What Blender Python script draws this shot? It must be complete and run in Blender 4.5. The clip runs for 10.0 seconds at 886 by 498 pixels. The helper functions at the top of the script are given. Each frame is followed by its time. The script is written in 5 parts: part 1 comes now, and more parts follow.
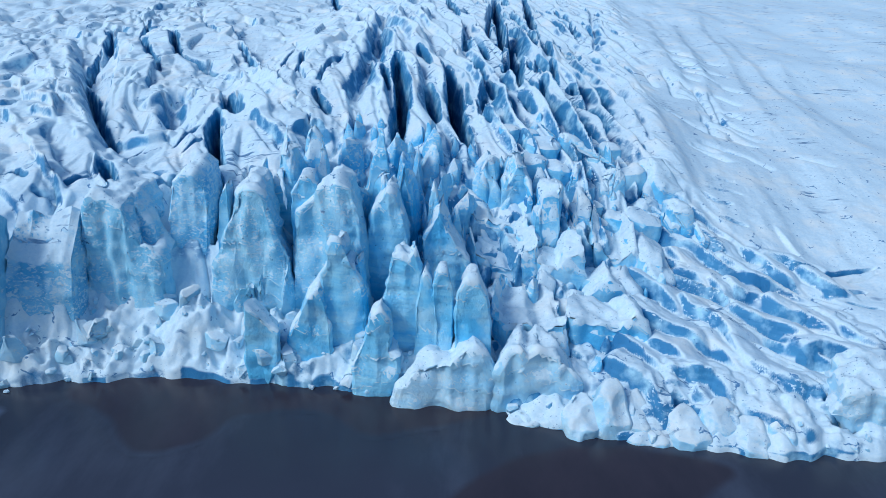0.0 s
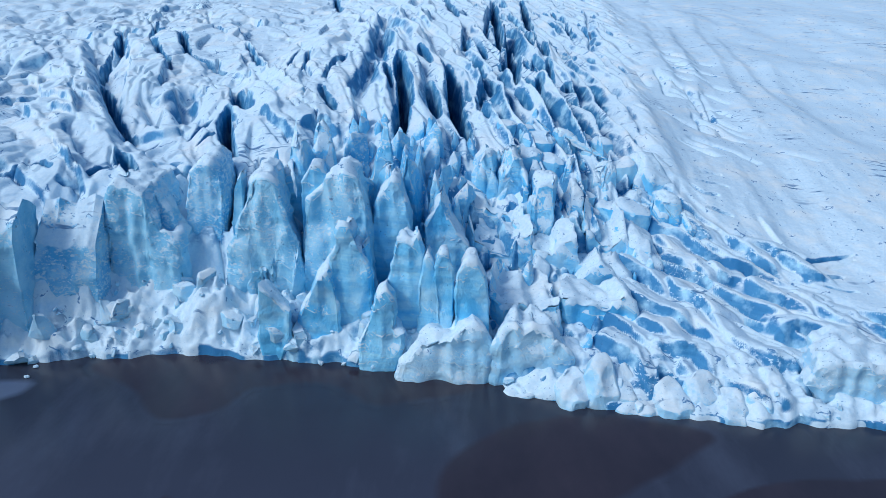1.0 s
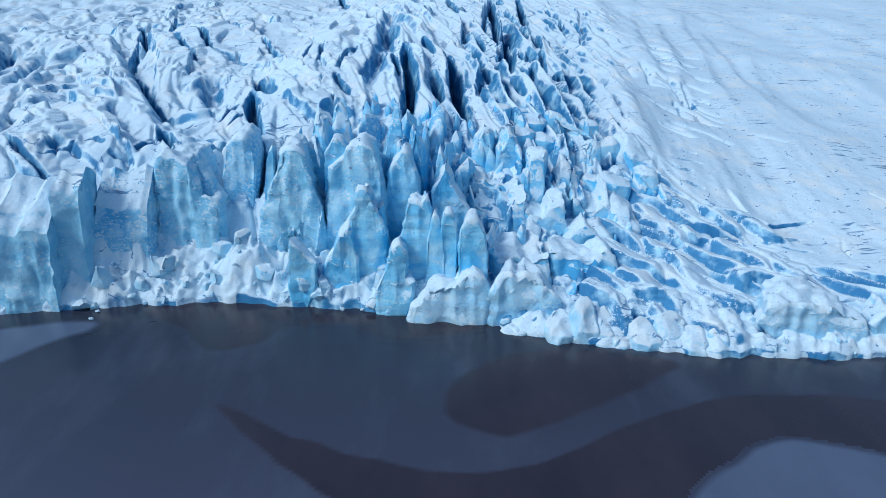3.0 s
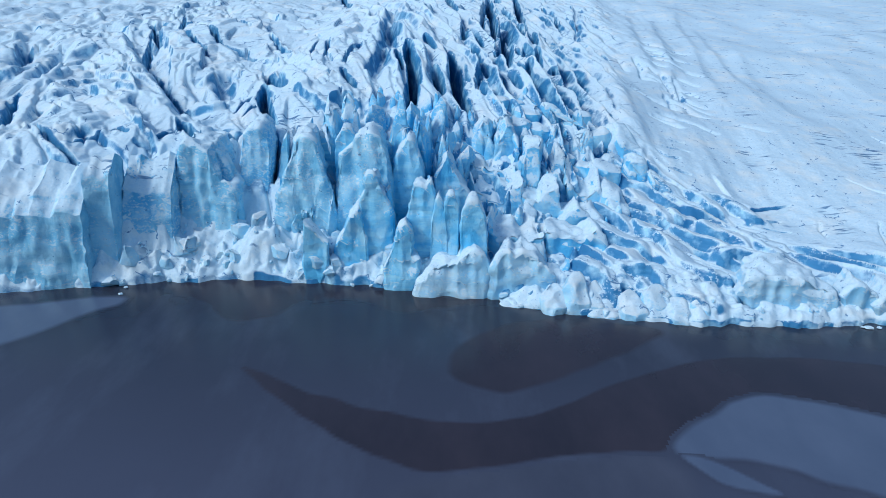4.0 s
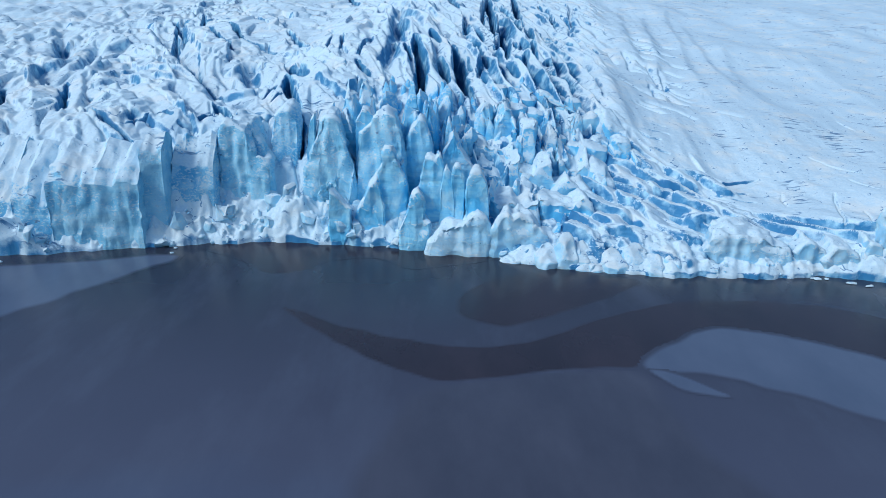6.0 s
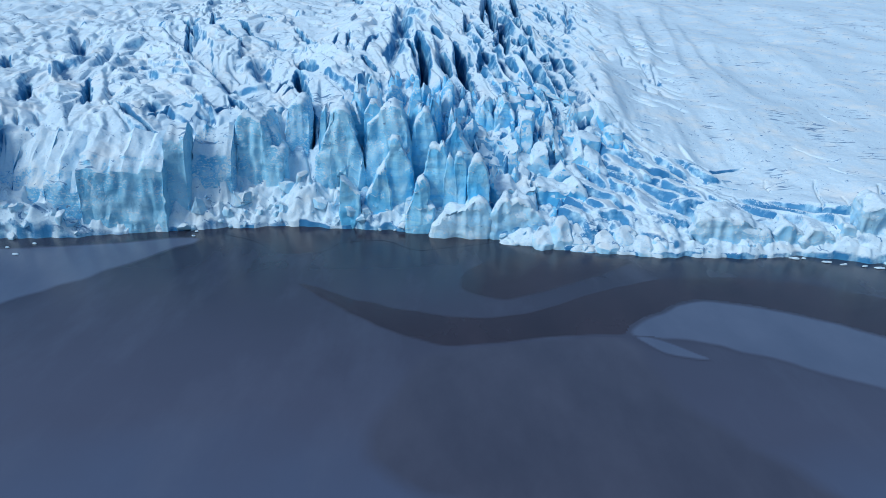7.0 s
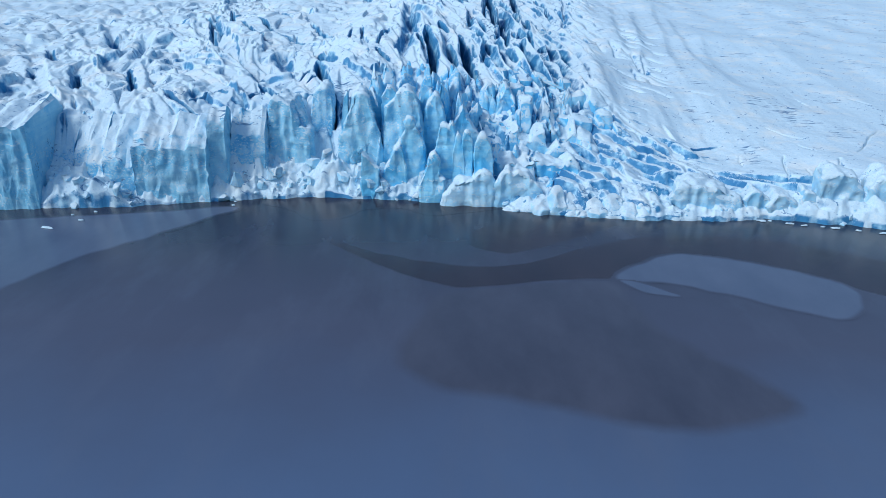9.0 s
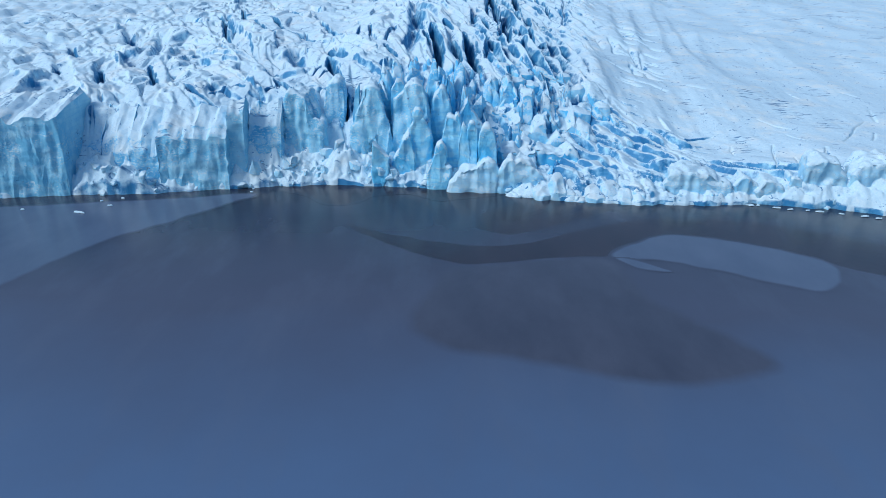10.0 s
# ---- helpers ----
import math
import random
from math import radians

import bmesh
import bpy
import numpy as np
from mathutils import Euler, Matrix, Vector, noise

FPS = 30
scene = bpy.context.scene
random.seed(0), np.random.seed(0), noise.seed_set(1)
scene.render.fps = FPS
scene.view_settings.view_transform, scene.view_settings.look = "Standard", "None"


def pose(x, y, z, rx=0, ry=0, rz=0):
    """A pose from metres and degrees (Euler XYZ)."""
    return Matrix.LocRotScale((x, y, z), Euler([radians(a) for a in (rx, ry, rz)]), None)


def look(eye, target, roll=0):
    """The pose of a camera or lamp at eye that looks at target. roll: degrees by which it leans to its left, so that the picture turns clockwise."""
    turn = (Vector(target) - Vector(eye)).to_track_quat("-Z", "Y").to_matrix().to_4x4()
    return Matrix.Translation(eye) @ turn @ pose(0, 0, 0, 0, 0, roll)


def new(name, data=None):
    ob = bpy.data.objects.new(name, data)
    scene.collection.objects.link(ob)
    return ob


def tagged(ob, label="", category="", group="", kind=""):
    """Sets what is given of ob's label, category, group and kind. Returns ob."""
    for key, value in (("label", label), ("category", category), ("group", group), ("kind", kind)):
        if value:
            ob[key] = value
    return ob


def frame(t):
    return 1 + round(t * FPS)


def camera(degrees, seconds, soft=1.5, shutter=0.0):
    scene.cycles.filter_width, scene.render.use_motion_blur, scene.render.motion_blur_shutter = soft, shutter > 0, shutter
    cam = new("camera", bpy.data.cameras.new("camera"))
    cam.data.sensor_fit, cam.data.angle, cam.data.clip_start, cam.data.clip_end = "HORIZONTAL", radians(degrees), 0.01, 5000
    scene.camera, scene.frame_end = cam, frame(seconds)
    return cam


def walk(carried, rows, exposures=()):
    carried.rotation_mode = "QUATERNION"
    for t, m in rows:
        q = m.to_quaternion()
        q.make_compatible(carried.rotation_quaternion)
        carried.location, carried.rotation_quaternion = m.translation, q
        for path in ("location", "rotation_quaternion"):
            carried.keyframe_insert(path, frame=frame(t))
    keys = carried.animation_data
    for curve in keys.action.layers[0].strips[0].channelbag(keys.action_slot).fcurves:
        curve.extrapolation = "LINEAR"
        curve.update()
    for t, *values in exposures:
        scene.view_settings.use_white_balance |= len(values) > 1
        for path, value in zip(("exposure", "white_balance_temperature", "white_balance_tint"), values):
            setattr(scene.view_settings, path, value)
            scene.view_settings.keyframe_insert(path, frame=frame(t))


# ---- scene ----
cam = camera(65.4, 10.0, soft=0.8)
PATH = [
    (0, (0.38, 0.401, 52.608), (0.358, 2.238, 51.817), 2.0),
    (0.5, (0.325, -2.836, 52.704), (0.304, -0.997, 51.918), 2.0),
    (1, (0.254, -6.243, 52.74), (0.235, -4.403, 51.956), 2.0),
    (1.5, (0.115, -9.931, 52.728), (0.099, -8.091, 51.946), 2.1),
    (2, (-0.066, -13.93, 52.718), (-0.08, -12.088, 51.937), 2.0),
    (2.5, (-0.287, -18.149, 52.774), (-0.3, -16.308, 51.992), 2.0),
    (4, (-1.159, -31.765, 53.271), (-1.166, -29.926, 52.484), 1.8),
    (4.5, (-1.498, -36.375, 53.385), (-1.503, -34.536, 52.598), 1.7),
    (5, (-1.906, -41.091, 53.541), (-1.91, -39.253, 52.755), 1.6),
    (5.5, (-2.319, -45.924, 53.748), (-2.321, -44.085, 52.961), 1.7),
    (7, (-3.554, -60.72, 54.884), (-3.553, -58.884, 54.09), 1.6),
    (7.5, (-4.031, -65.849, 55.116), (-4.03, -64.013, 54.321), 1.4),
    (8, (-4.535, -71.036, 55.263), (-4.534, -69.201, 54.468), 1.4),
    (8.5, (-5.032, -76.227, 55.364), (-5.031, -74.392, 54.568), 1.3),
    (9, (-5.588, -81.414, 55.491), (-5.588, -79.58, 54.695), 1.2),
    (9.5, (-6.176, -86.581, 55.629), (-6.178, -84.747, 54.832), 1.2),
    (10, (-6.722, -91.755, 55.702), (-6.727, -89.921, 54.905), 1.0),
]
walk(cam, [(t, look(eye, target, roll)) for t, eye, target, roll in PATH], [
    (0.0, -0.20, 5420, 3), (0.5, -0.20, 5420, 3), (1.0, -0.19, 5500, 5), (1.5, -0.18, 5480, 4), (2.0, -0.18, 5520, 5), (2.5, -0.18, 5500, 3), (4.0, -0.20, 5470, 2),
    (4.5, -0.15, 5700, 7), (5.0, -0.12, 5690, 6), (5.5, -0.18, 5540, 2), (7.0, -0.19, 5540, 2), (7.5, -0.11, 5820, 7), (8.0, -0.16, 5600, 4), (8.5, -0.16, 5540, 2),
    (9.0, -0.16, 5540, 3), (9.5, -0.15, 5600, 4), (10.0, -0.19, 5420, 1)])


# ---- light ----
world = bpy.data.worlds.new("sky")
scene.world = world
world.use_nodes = True
wn = world.node_tree.nodes
sky = wn.new("ShaderNodeTexSky")
sky.sky_type, sky.sun_disc = "NISHITA", False
sky.sun_elevation, sky.sun_rotation = radians(46.0), radians(242.0)
world.node_tree.links.new(sky.outputs["Color"], wn["Background"].inputs["Color"])
wn["Background"].inputs["Strength"].default_value = 0.128
sun = new("sun", bpy.data.lights.new("sun", "SUN"))
sun.data.energy, sun.data.angle, sun.data.color = 2.35, radians(18), (1.0, 0.90, 0.80)
sun.matrix_world = look((-61.3, -32.6, 71.9), (0, 0, 0))


# ---- materials ----
def material(name):
    m = bpy.data.materials.new(name)
    m.use_nodes = True
    return m, m.node_tree.nodes, m.node_tree.links, m.node_tree.nodes["Principled BSDF"]


def tex_noise(n, l, scale, detail=6.0, rough=0.55, stretch=(1, 1, 1)):
    co = n.new("ShaderNodeNewGeometry")
    mp = n.new("ShaderNodeMapping")
    mp.inputs["Scale"].default_value = stretch
    nz = n.new("ShaderNodeTexNoise")
    nz.inputs["Scale"].default_value, nz.inputs["Detail"].default_value, nz.inputs["Roughness"].default_value = scale, detail, rough
    l.new(co.outputs["Position"], mp.inputs["Vector"])
    l.new(mp.outputs["Vector"], nz.inputs["Vector"])
    return nz.outputs["Fac"]


def ramp(n, l, fac, lo, hi, a=(0, 0, 0), b=(1, 1, 1)):
    r = n.new("ShaderNodeValToRGB")
    r.color_ramp.elements[0].position, r.color_ramp.elements[1].position = lo, hi
    r.color_ramp.elements[0].color, r.color_ramp.elements[1].color = (*a, 1), (*b, 1)
    l.new(fac, r.inputs["Fac"])
    return r.outputs["Color"]


def mix(n, l, fac, a, b, how="MIX"):
    m = n.new("ShaderNodeMix")
    m.data_type, m.blend_type = "RGBA", how
    for sock, v in ((m.inputs[0], fac), (m.inputs[6], a), (m.inputs[7], b)):
        if hasattr(v, "node"):
            l.new(v, sock)
        else:
            sock.default_value = v if isinstance(v, float) else (*v, 1)
    return m.outputs[2]


def calc(n, l, how, a, b):
    m = n.new("ShaderNodeMath")
    m.operation = how
    for sock, v in zip(m.inputs, (a, b)):
        if hasattr(v, "node"):
            l.new(v, sock)
        else:
            sock.default_value = v
    return m.outputs[0]


def hairlines(n, l, scale, keep):
    """1 everywhere but on thin broken lines."""
    geo = n.new("ShaderNodeNewGeometry")
    warp = n.new("ShaderNodeTexNoise")
    warp.inputs["Scale"].default_value, warp.inputs["Detail"].default_value = 0.5, 4
    add = n.new("ShaderNodeVectorMath")
    add.operation = "MULTIPLY_ADD"
    l.new(geo.outputs["Position"], warp.inputs["Vector"])
    l.new(warp.outputs["Color"], add.inputs[0])
    add.inputs[1].default_value = (3, 3, 3)
    l.new(geo.outputs["Position"], add.inputs[2])
    v = n.new("ShaderNodeTexVoronoi")
    v.feature = "DISTANCE_TO_EDGE"
    v.inputs["Scale"].default_value = scale
    l.new(add.outputs[0], v.inputs["Vector"])
    line = ramp(n, l, v.outputs["Distance"], 0.012, 0.034)
    gone = ramp(n, l, tex_noise(n, l, 0.35, 4, 0.6), keep, keep + 0.03)
    return mix(n, l, gone, line, (1, 1, 1))


def strokes(n, l, turn, keep):
    """1 everywhere but on short thin strokes: snow-bridged cracks."""
    geo, mp, nz = n.new("ShaderNodeNewGeometry"), n.new("ShaderNodeMapping"), n.new("ShaderNodeTexNoise")
    mp.inputs["Rotation"].default_value = (0, 0, radians(turn))
    mp.inputs["Scale"].default_value = (0.16, 1.15, 0.3)
    nz.inputs["Scale"].default_value, nz.inputs["Detail"].default_value, nz.inputs["Roughness"].default_value = 1.0, 3, 0.5
    l.new(geo.outputs["Position"], mp.inputs["Vector"])
    l.new(mp.outputs["Vector"], nz.inputs["Vector"])
    mask = ramp(n, l, tex_noise(n, l, 0.055, 4, 0.6), keep, keep + 0.06)
    return mix(n, l, mask, (1, 1, 1), ramp(n, l, nz.outputs["Fac"], 0.60, 0.64, (1, 1, 1), (0, 0, 0)))


def glacier_ice(name, cover, ice_a, ice_b, dusting, bare, broad=False, silt=0.0):
    """Blue ice with snow lying on all that is not too steep. cover: how far down the flanks the snow holds."""
    m, n, l, p = material(name)
    geo = n.new("ShaderNodeNewGeometry")
    sep = n.new("ShaderNodeSeparateXYZ")
    l.new(geo.outputs["Normal"], sep.inputs[0])
    flat = sep.outputs["Z"]
    if broad:
        held = n.new("ShaderNodeAttribute")
        held.attribute_name = "flatness"
        flat = held.outputs["Fac"]
    coarse = tex_noise(n, l, 0.35, 4)
    fine = tex_noise(n, l, 1.9, 8, 0.65)
    grit = tex_noise(n, l, 7.0, 6, 0.7)
    patch = tex_noise(n, l, 0.16, 3)
    strata = tex_noise(n, l, 1.0, 7, 0.6, (0.10, 0.10, 1.3))
    jitter = calc(n, l, "ADD", calc(n, l, "MULTIPLY", calc(n, l, "SUBTRACT", coarse, 0.5), 0.26),
                  calc(n, l, "MULTIPLY", calc(n, l, "SUBTRACT", fine, 0.5), calc(n, l, "MULTIPLY", ramp(n, l, patch, 0.42, 0.62), dusting)))
    lie = calc(n, l, "ADD", flat, jitter)
    snow = ramp(n, l, lie, cover - 0.06, cover + (0.13 if broad else 0.14))
    ledge = tex_noise(n, l, 2.2, 9, 0.66, (1, 1, 1.9))
    flecks = calc(n, l, "MULTIPLY", ramp(n, l, ledge, 0.57, 0.60), ramp(n, l, calc(n, l, "ADD", calc(n, l, "MULTIPLY", sep.outputs["Z"], 0.5), patch), 0.52 + bare, 0.62 + bare))
    clumps = calc(n, l, "MULTIPLY", ramp(n, l, tex_noise(n, l, 1.3, 8, 0.62, (1, 1, 1.7)), 0.55, 0.58), ramp(n, l, calc(n, l, "ADD", calc(n, l, "MULTIPLY", sep.outputs["Z"], 0.7), tex_noise(n, l, 0.11, 3)), 0.55 + bare, 0.64 + bare))
    snow = calc(n, l, "MAXIMUM", snow, calc(n, l, "MAXIMUM", flecks, clumps))
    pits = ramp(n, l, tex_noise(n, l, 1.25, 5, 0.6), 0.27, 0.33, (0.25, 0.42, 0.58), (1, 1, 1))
    ice = mix(n, l, ramp(n, l, strata, 0.25, 0.75), ice_a, ice_b)
    ice = mix(n, l, ramp(n, l, tex_noise(n, l, 0.13, 3), 0.40, 0.62), ice_a, ice)
    ice = mix(n, l, ramp(n, l, coarse, 0.48, 0.7), ice, (0.50, 0.79, 0.95))
    dust = ramp(n, l, fine, 0.62, 0.75, (1, 1, 1), (0.66, 0.76, 0.84))
    ice = mix(n, l, 0.28, ice, mix(n, l, 1.0, ice, dust, "MULTIPLY"))
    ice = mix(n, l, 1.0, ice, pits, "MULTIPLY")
    white = mix(n, l, ramp(n, l, fine, 0.3, 0.7), (0.54, 0.725, 0.86), (0.705, 0.84, 0.92))
    # warm tint of sunlit snow, put into the colour in random patches
    warm = ramp(n, l, tex_noise(n, l, 0.12, 5, 0.6), 0.50, 0.68)
    white = mix(n, l, mix(n, l, 0.5, (0, 0, 0), warm), white, (0.88, 0.88, 0.83))
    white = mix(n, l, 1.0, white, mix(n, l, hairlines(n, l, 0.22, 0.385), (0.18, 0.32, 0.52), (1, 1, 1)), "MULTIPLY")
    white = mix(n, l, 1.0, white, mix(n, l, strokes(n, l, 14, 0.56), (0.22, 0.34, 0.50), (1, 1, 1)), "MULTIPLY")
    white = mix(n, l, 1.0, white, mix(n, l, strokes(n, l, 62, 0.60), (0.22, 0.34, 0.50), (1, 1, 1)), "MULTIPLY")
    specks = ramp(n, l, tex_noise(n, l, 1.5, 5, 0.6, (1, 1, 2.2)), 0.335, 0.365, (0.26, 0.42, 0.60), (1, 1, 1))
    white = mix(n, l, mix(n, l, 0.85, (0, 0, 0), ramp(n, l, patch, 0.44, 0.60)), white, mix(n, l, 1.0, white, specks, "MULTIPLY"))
    colour = mix(n, l, snow, ice, white)
    if silt:
        stain = calc(n, l, "MULTIPLY", ramp(n, l, tex_noise(n, l, 0.3, 7, 0.65), 0.44, 0.66), silt)
        colour = mix(n, l, stain, colour, (0.62, 0.60, 0.56))
    l.new(colour, p.inputs["Base Color"])
    l.new(mix(n, l, snow, (0.34, 0.34, 0.34), (0.85, 0.85, 0.85)), p.inputs["Roughness"])
    p.inputs["Specular IOR Level"].default_value = 0.35
    bump = n.new("ShaderNodeBump")
    bump.inputs["Distance"].default_value = 0.4
    l.new(mix(n, l, snow, (0.6, 0.6, 0.6), (0.34, 0.34, 0.34)), bump.inputs["Strength"])
    l.new(calc(n, l, "ADD", fine, calc(n, l, "MULTIPLY", grit, 0.45)), bump.inputs["Height"])
    l.new(bump.outputs["Normal"], p.inputs["Normal"])
    return m


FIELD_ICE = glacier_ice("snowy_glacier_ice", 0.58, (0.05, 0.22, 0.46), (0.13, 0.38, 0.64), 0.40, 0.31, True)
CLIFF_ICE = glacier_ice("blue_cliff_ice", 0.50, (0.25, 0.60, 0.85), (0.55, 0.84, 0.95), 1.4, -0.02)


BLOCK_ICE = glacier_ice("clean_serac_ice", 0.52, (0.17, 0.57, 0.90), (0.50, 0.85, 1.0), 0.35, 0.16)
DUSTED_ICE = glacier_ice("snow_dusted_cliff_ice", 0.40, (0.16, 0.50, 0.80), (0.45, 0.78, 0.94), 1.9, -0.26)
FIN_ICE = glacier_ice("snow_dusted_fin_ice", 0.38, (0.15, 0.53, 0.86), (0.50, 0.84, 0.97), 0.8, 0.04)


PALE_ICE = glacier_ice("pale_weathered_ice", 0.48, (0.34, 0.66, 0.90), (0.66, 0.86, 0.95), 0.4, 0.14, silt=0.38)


def snow_material():
    m, n, l, p = material("wind_packed_snow")
    fine, broad = tex_noise(n, l, 1.7, 8, 0.6), tex_noise(n, l, 0.12, 5, 0.6)
    white = mix(n, l, ramp(n, l, fine, 0.3, 0.7), (0.55, 0.735, 0.86), (0.715, 0.845, 0.92))
    # sunlit warmth painted into the white, in noise patches
    white = mix(n, l, mix(n, l, 0.5, (0, 0, 0), ramp(n, l, broad, 0.55, 0.75)), white, (0.86, 0.86, 0.80))
    specks = ramp(n, l, tex_noise(n, l, 3.1, 3, 0.5), 0.30, 0.34, (0.35, 0.45, 0.58), (1, 1, 1))
    white = mix(n, l, 1.0, white, specks, "MULTIPLY")
    white = mix(n, l, 1.0, white, mix(n, l, hairlines(n, l, 0.3, 0.34), (0.18, 0.32, 0.52), (1, 1, 1)), "MULTIPLY")
    l.new(white, p.inputs["Base Color"])
    p.inputs["Roughness"].default_value, p.inputs["Specular IOR Level"].default_value = 0.85, 0.2
    bump = n.new("ShaderNodeBump")
    bump.inputs["Strength"].default_value, bump.inputs["Distance"].default_value = 0.4, 0.25
    l.new(fine, bump.inputs["Height"])
    l.new(bump.outputs["Normal"], p.inputs["Normal"])
    return m


SNOW = snow_material()


def water_colour(n, l):
    big = tex_noise(n, l, 0.03, 5)
    geo, sep = n.new("ShaderNodeNewGeometry"), n.new("ShaderNodeSeparateXYZ")
    l.new(geo.outputs["Position"], sep.inputs[0])
    # the frozen skin thins out towards the ice front
    skin = calc(n, l, "ADD", calc(n, l, "MULTIPLY", sep.outputs["Y"], -0.019), calc(n, l, "ADD", calc(n, l, "MULTIPLY", big, 0.5), 0.98))
    near = mix(n, l, ramp(n, l, skin, 0.0, 1.0), (0.029, 0.032, 0.050), (0.072, 0.080, 0.124))
    thick = ramp(n, l, calc(n, l, "ADD", calc(n, l, "MULTIPLY", sep.outputs["Y"], -0.02), calc(n, l, "MULTIPLY", big, 0.6)), 0.1, 0.95)
    wisp = ramp(n, l, tex_noise(n, l, 0.07, 7, 0.62, (1, 0.35, 1)), 0.50, 0.72)
    base = mix(n, l, thick, near, (0.098, 0.150, 0.262))
    return mix(n, l, mix(n, l, 0.30, (0, 0, 0), wisp), base, (0.120, 0.142, 0.205))


def ripples(n, l, p):
    bump = n.new("ShaderNodeBump")
    bump.inputs["Strength"].default_value, bump.inputs["Distance"].default_value = 0.06, 0.05
    l.new(tex_noise(n, l, 0.6, 4), bump.inputs["Height"])
    l.new(bump.outputs["Normal"], p.inputs["Normal"])


def water_material():
    m, n, l, p = material("silty_lake_water")
    l.new(water_colour(n, l), p.inputs["Base Color"])
    p.inputs["Roughness"].default_value = 0.24
    ripples(n, l, p)
    return m


def sheet_material(name, a, b):
    """Thin ice that passes into the open water where it thins out."""
    m, n, l, p = material(name)
    streak = tex_noise(n, l, 0.09, 6, 0.6, (1, 0.5, 1))
    ice = mix(n, l, ramp(n, l, streak, 0.35, 0.7), a, b)
    rim = n.new("ShaderNodeAttribute")
    rim.attribute_name = "thickness"
    frayed = ramp(n, l, calc(n, l, "ADD", rim.outputs["Fac"], calc(n, l, "MULTIPLY", calc(n, l, "SUBTRACT", tex_noise(n, l, 0.5, 6, 0.6), 0.5), 0.3)), 0.12, 0.88)
    l.new(mix(n, l, frayed, water_colour(n, l), ice), p.inputs["Base Color"])
    p.inputs["Roughness"].default_value = 0.24
    ripples(n, l, p)
    return m


WATER = water_material()
PALE_SHEET = sheet_material("pale_lake_ice", (0.088, 0.113, 0.178), (0.112, 0.140, 0.212))
# also colours the painted reflection along the ice front
DARK_SHEET = sheet_material("dark_ice_and_reflection", (0.026, 0.022, 0.032), (0.042, 0.034, 0.046))
GREY_SHEET = sheet_material("grey_new_ice", (0.054, 0.060, 0.090), (0.076, 0.082, 0.118))


# ---- the lie of the land ----
def smooth(a, b, v):
    t = np.clip((v - a) / (b - a), 0, 1)
    return t * t * (3 - 2 * t)


def front(x):
    """y of the waterline of the ice front."""
    base = np.interp(x, (-400, -130, -112, -100, -80, -61, -45, -36, -24, -11, -1.5, 6.3, 8.4, 15, 20, 27, 31, 35.3, 42.6, 45, 51.5, 57, 69, 80, 89, 96, 130, 400),
                     (40, 57, 61.3, 64, 65.8, 71, 74, 75.8, 75, 74.2, 72, 72.3, 71.2, 68.8, 67, 66.8, 66, 64.8, 64.2, 65.3, 65, 64.7, 67, 64.5, 63.5, 60.5, 56, 40))
    return base + 0.25 * np.sin(x * 0.75) + 0.2 * np.sin(x * 1.67 + 1.3)


COLS = (-130, -95, -72, -50, -30, -12, 3, 18, 35, 60, 100, 160)
STEPS = (0, 4, 9, 15, 24, 40, 70, 120, 200, 320)
LIE = (
    (0.3, 8, 14, 17, 18, 20, 22, 25, 28, 32),
    (0.3, 3, 8, 17, 20, 21, 23.5, 27, 31, 35),
    (0.3, 2.5, 8, 17.5, 20.5, 22.5, 25.5, 30, 33, 36),
    (0.3, 3, 6, 15, 20, 22, 24, 29, 33, 37),
    (0.3, 3, 5, 14, 20, 25, 31, 34, 37, 40),
    (0.3, 3, 5, 9, 15, 22, 32, 37, 39, 42),
    (0.3, 3, 5, 8, 12, 19, 28, 35, 38, 42),
) + (
    (0.3, 2.5, 4.5, 6.5, 9.5, 16.5, 25, 30, 34, 38),
    (0.3, 2.5, 4.5, 5.5, 7, 11, 18.5, 24, 29, 35),
    (0.3, 3, 4.5, 5, 5.5, 8, 14, 20, 26.5, 33),
    (0.3, 6, 7.5, 8, 8.2, 9.5, 12, 16.5, 22.5, 30),
    (0.3, 6, 8, 9, 9, 10, 12, 15.5, 20, 28),
)


def lie(x, s):
    """The mean height of the ice at x, s metres behind the front."""
    far = 1 + np.maximum(s - 320, 0) * 0.0006
    rows = np.array([np.interp(s, STEPS, r) for r in LIE])
    k = np.clip(np.searchsorted(COLS, x) - 1, 0, len(COLS) - 2)
    cols = np.array(COLS, float)
    f = smooth(0, 1, (x - cols[k]) / (cols[k + 1] - cols[k]))
    i = np.arange(x.size)
    return (rows[k, i] * (1 - f) + rows[k + 1, i] * f) * far


def dice(i, j, salt):
    v = np.sin(i * 127.1 + j * 311.7 + salt * 74.7) * 43758.5453
    return v - np.floor(v)


def wave(x, y, scale, salt, octaves=4, ridged=False):
    """Value noise with several octaves."""
    out, amp, tot = np.zeros_like(x), 1.0, 0.0
    for o in range(octaves):
        u, v = x / scale * 2 ** o + 17.3 * o, y / scale * 2 ** o - 9.1 * o
        i, j = np.floor(u), np.floor(v)
        a, b = smooth(0, 1, u - i), smooth(0, 1, v - j)
        w = (dice(i, j, salt) * (1 - a) + dice(i + 1, j, salt) * a) * (1 - b) + (dice(i, j + 1, salt) * (1 - a) + dice(i + 1, j + 1, salt) * a) * b
        w = 1 - np.abs(2 * w - 1) if ridged else w
        out, tot, amp = out + amp * w, tot + amp, amp * 0.5
    return out / tot


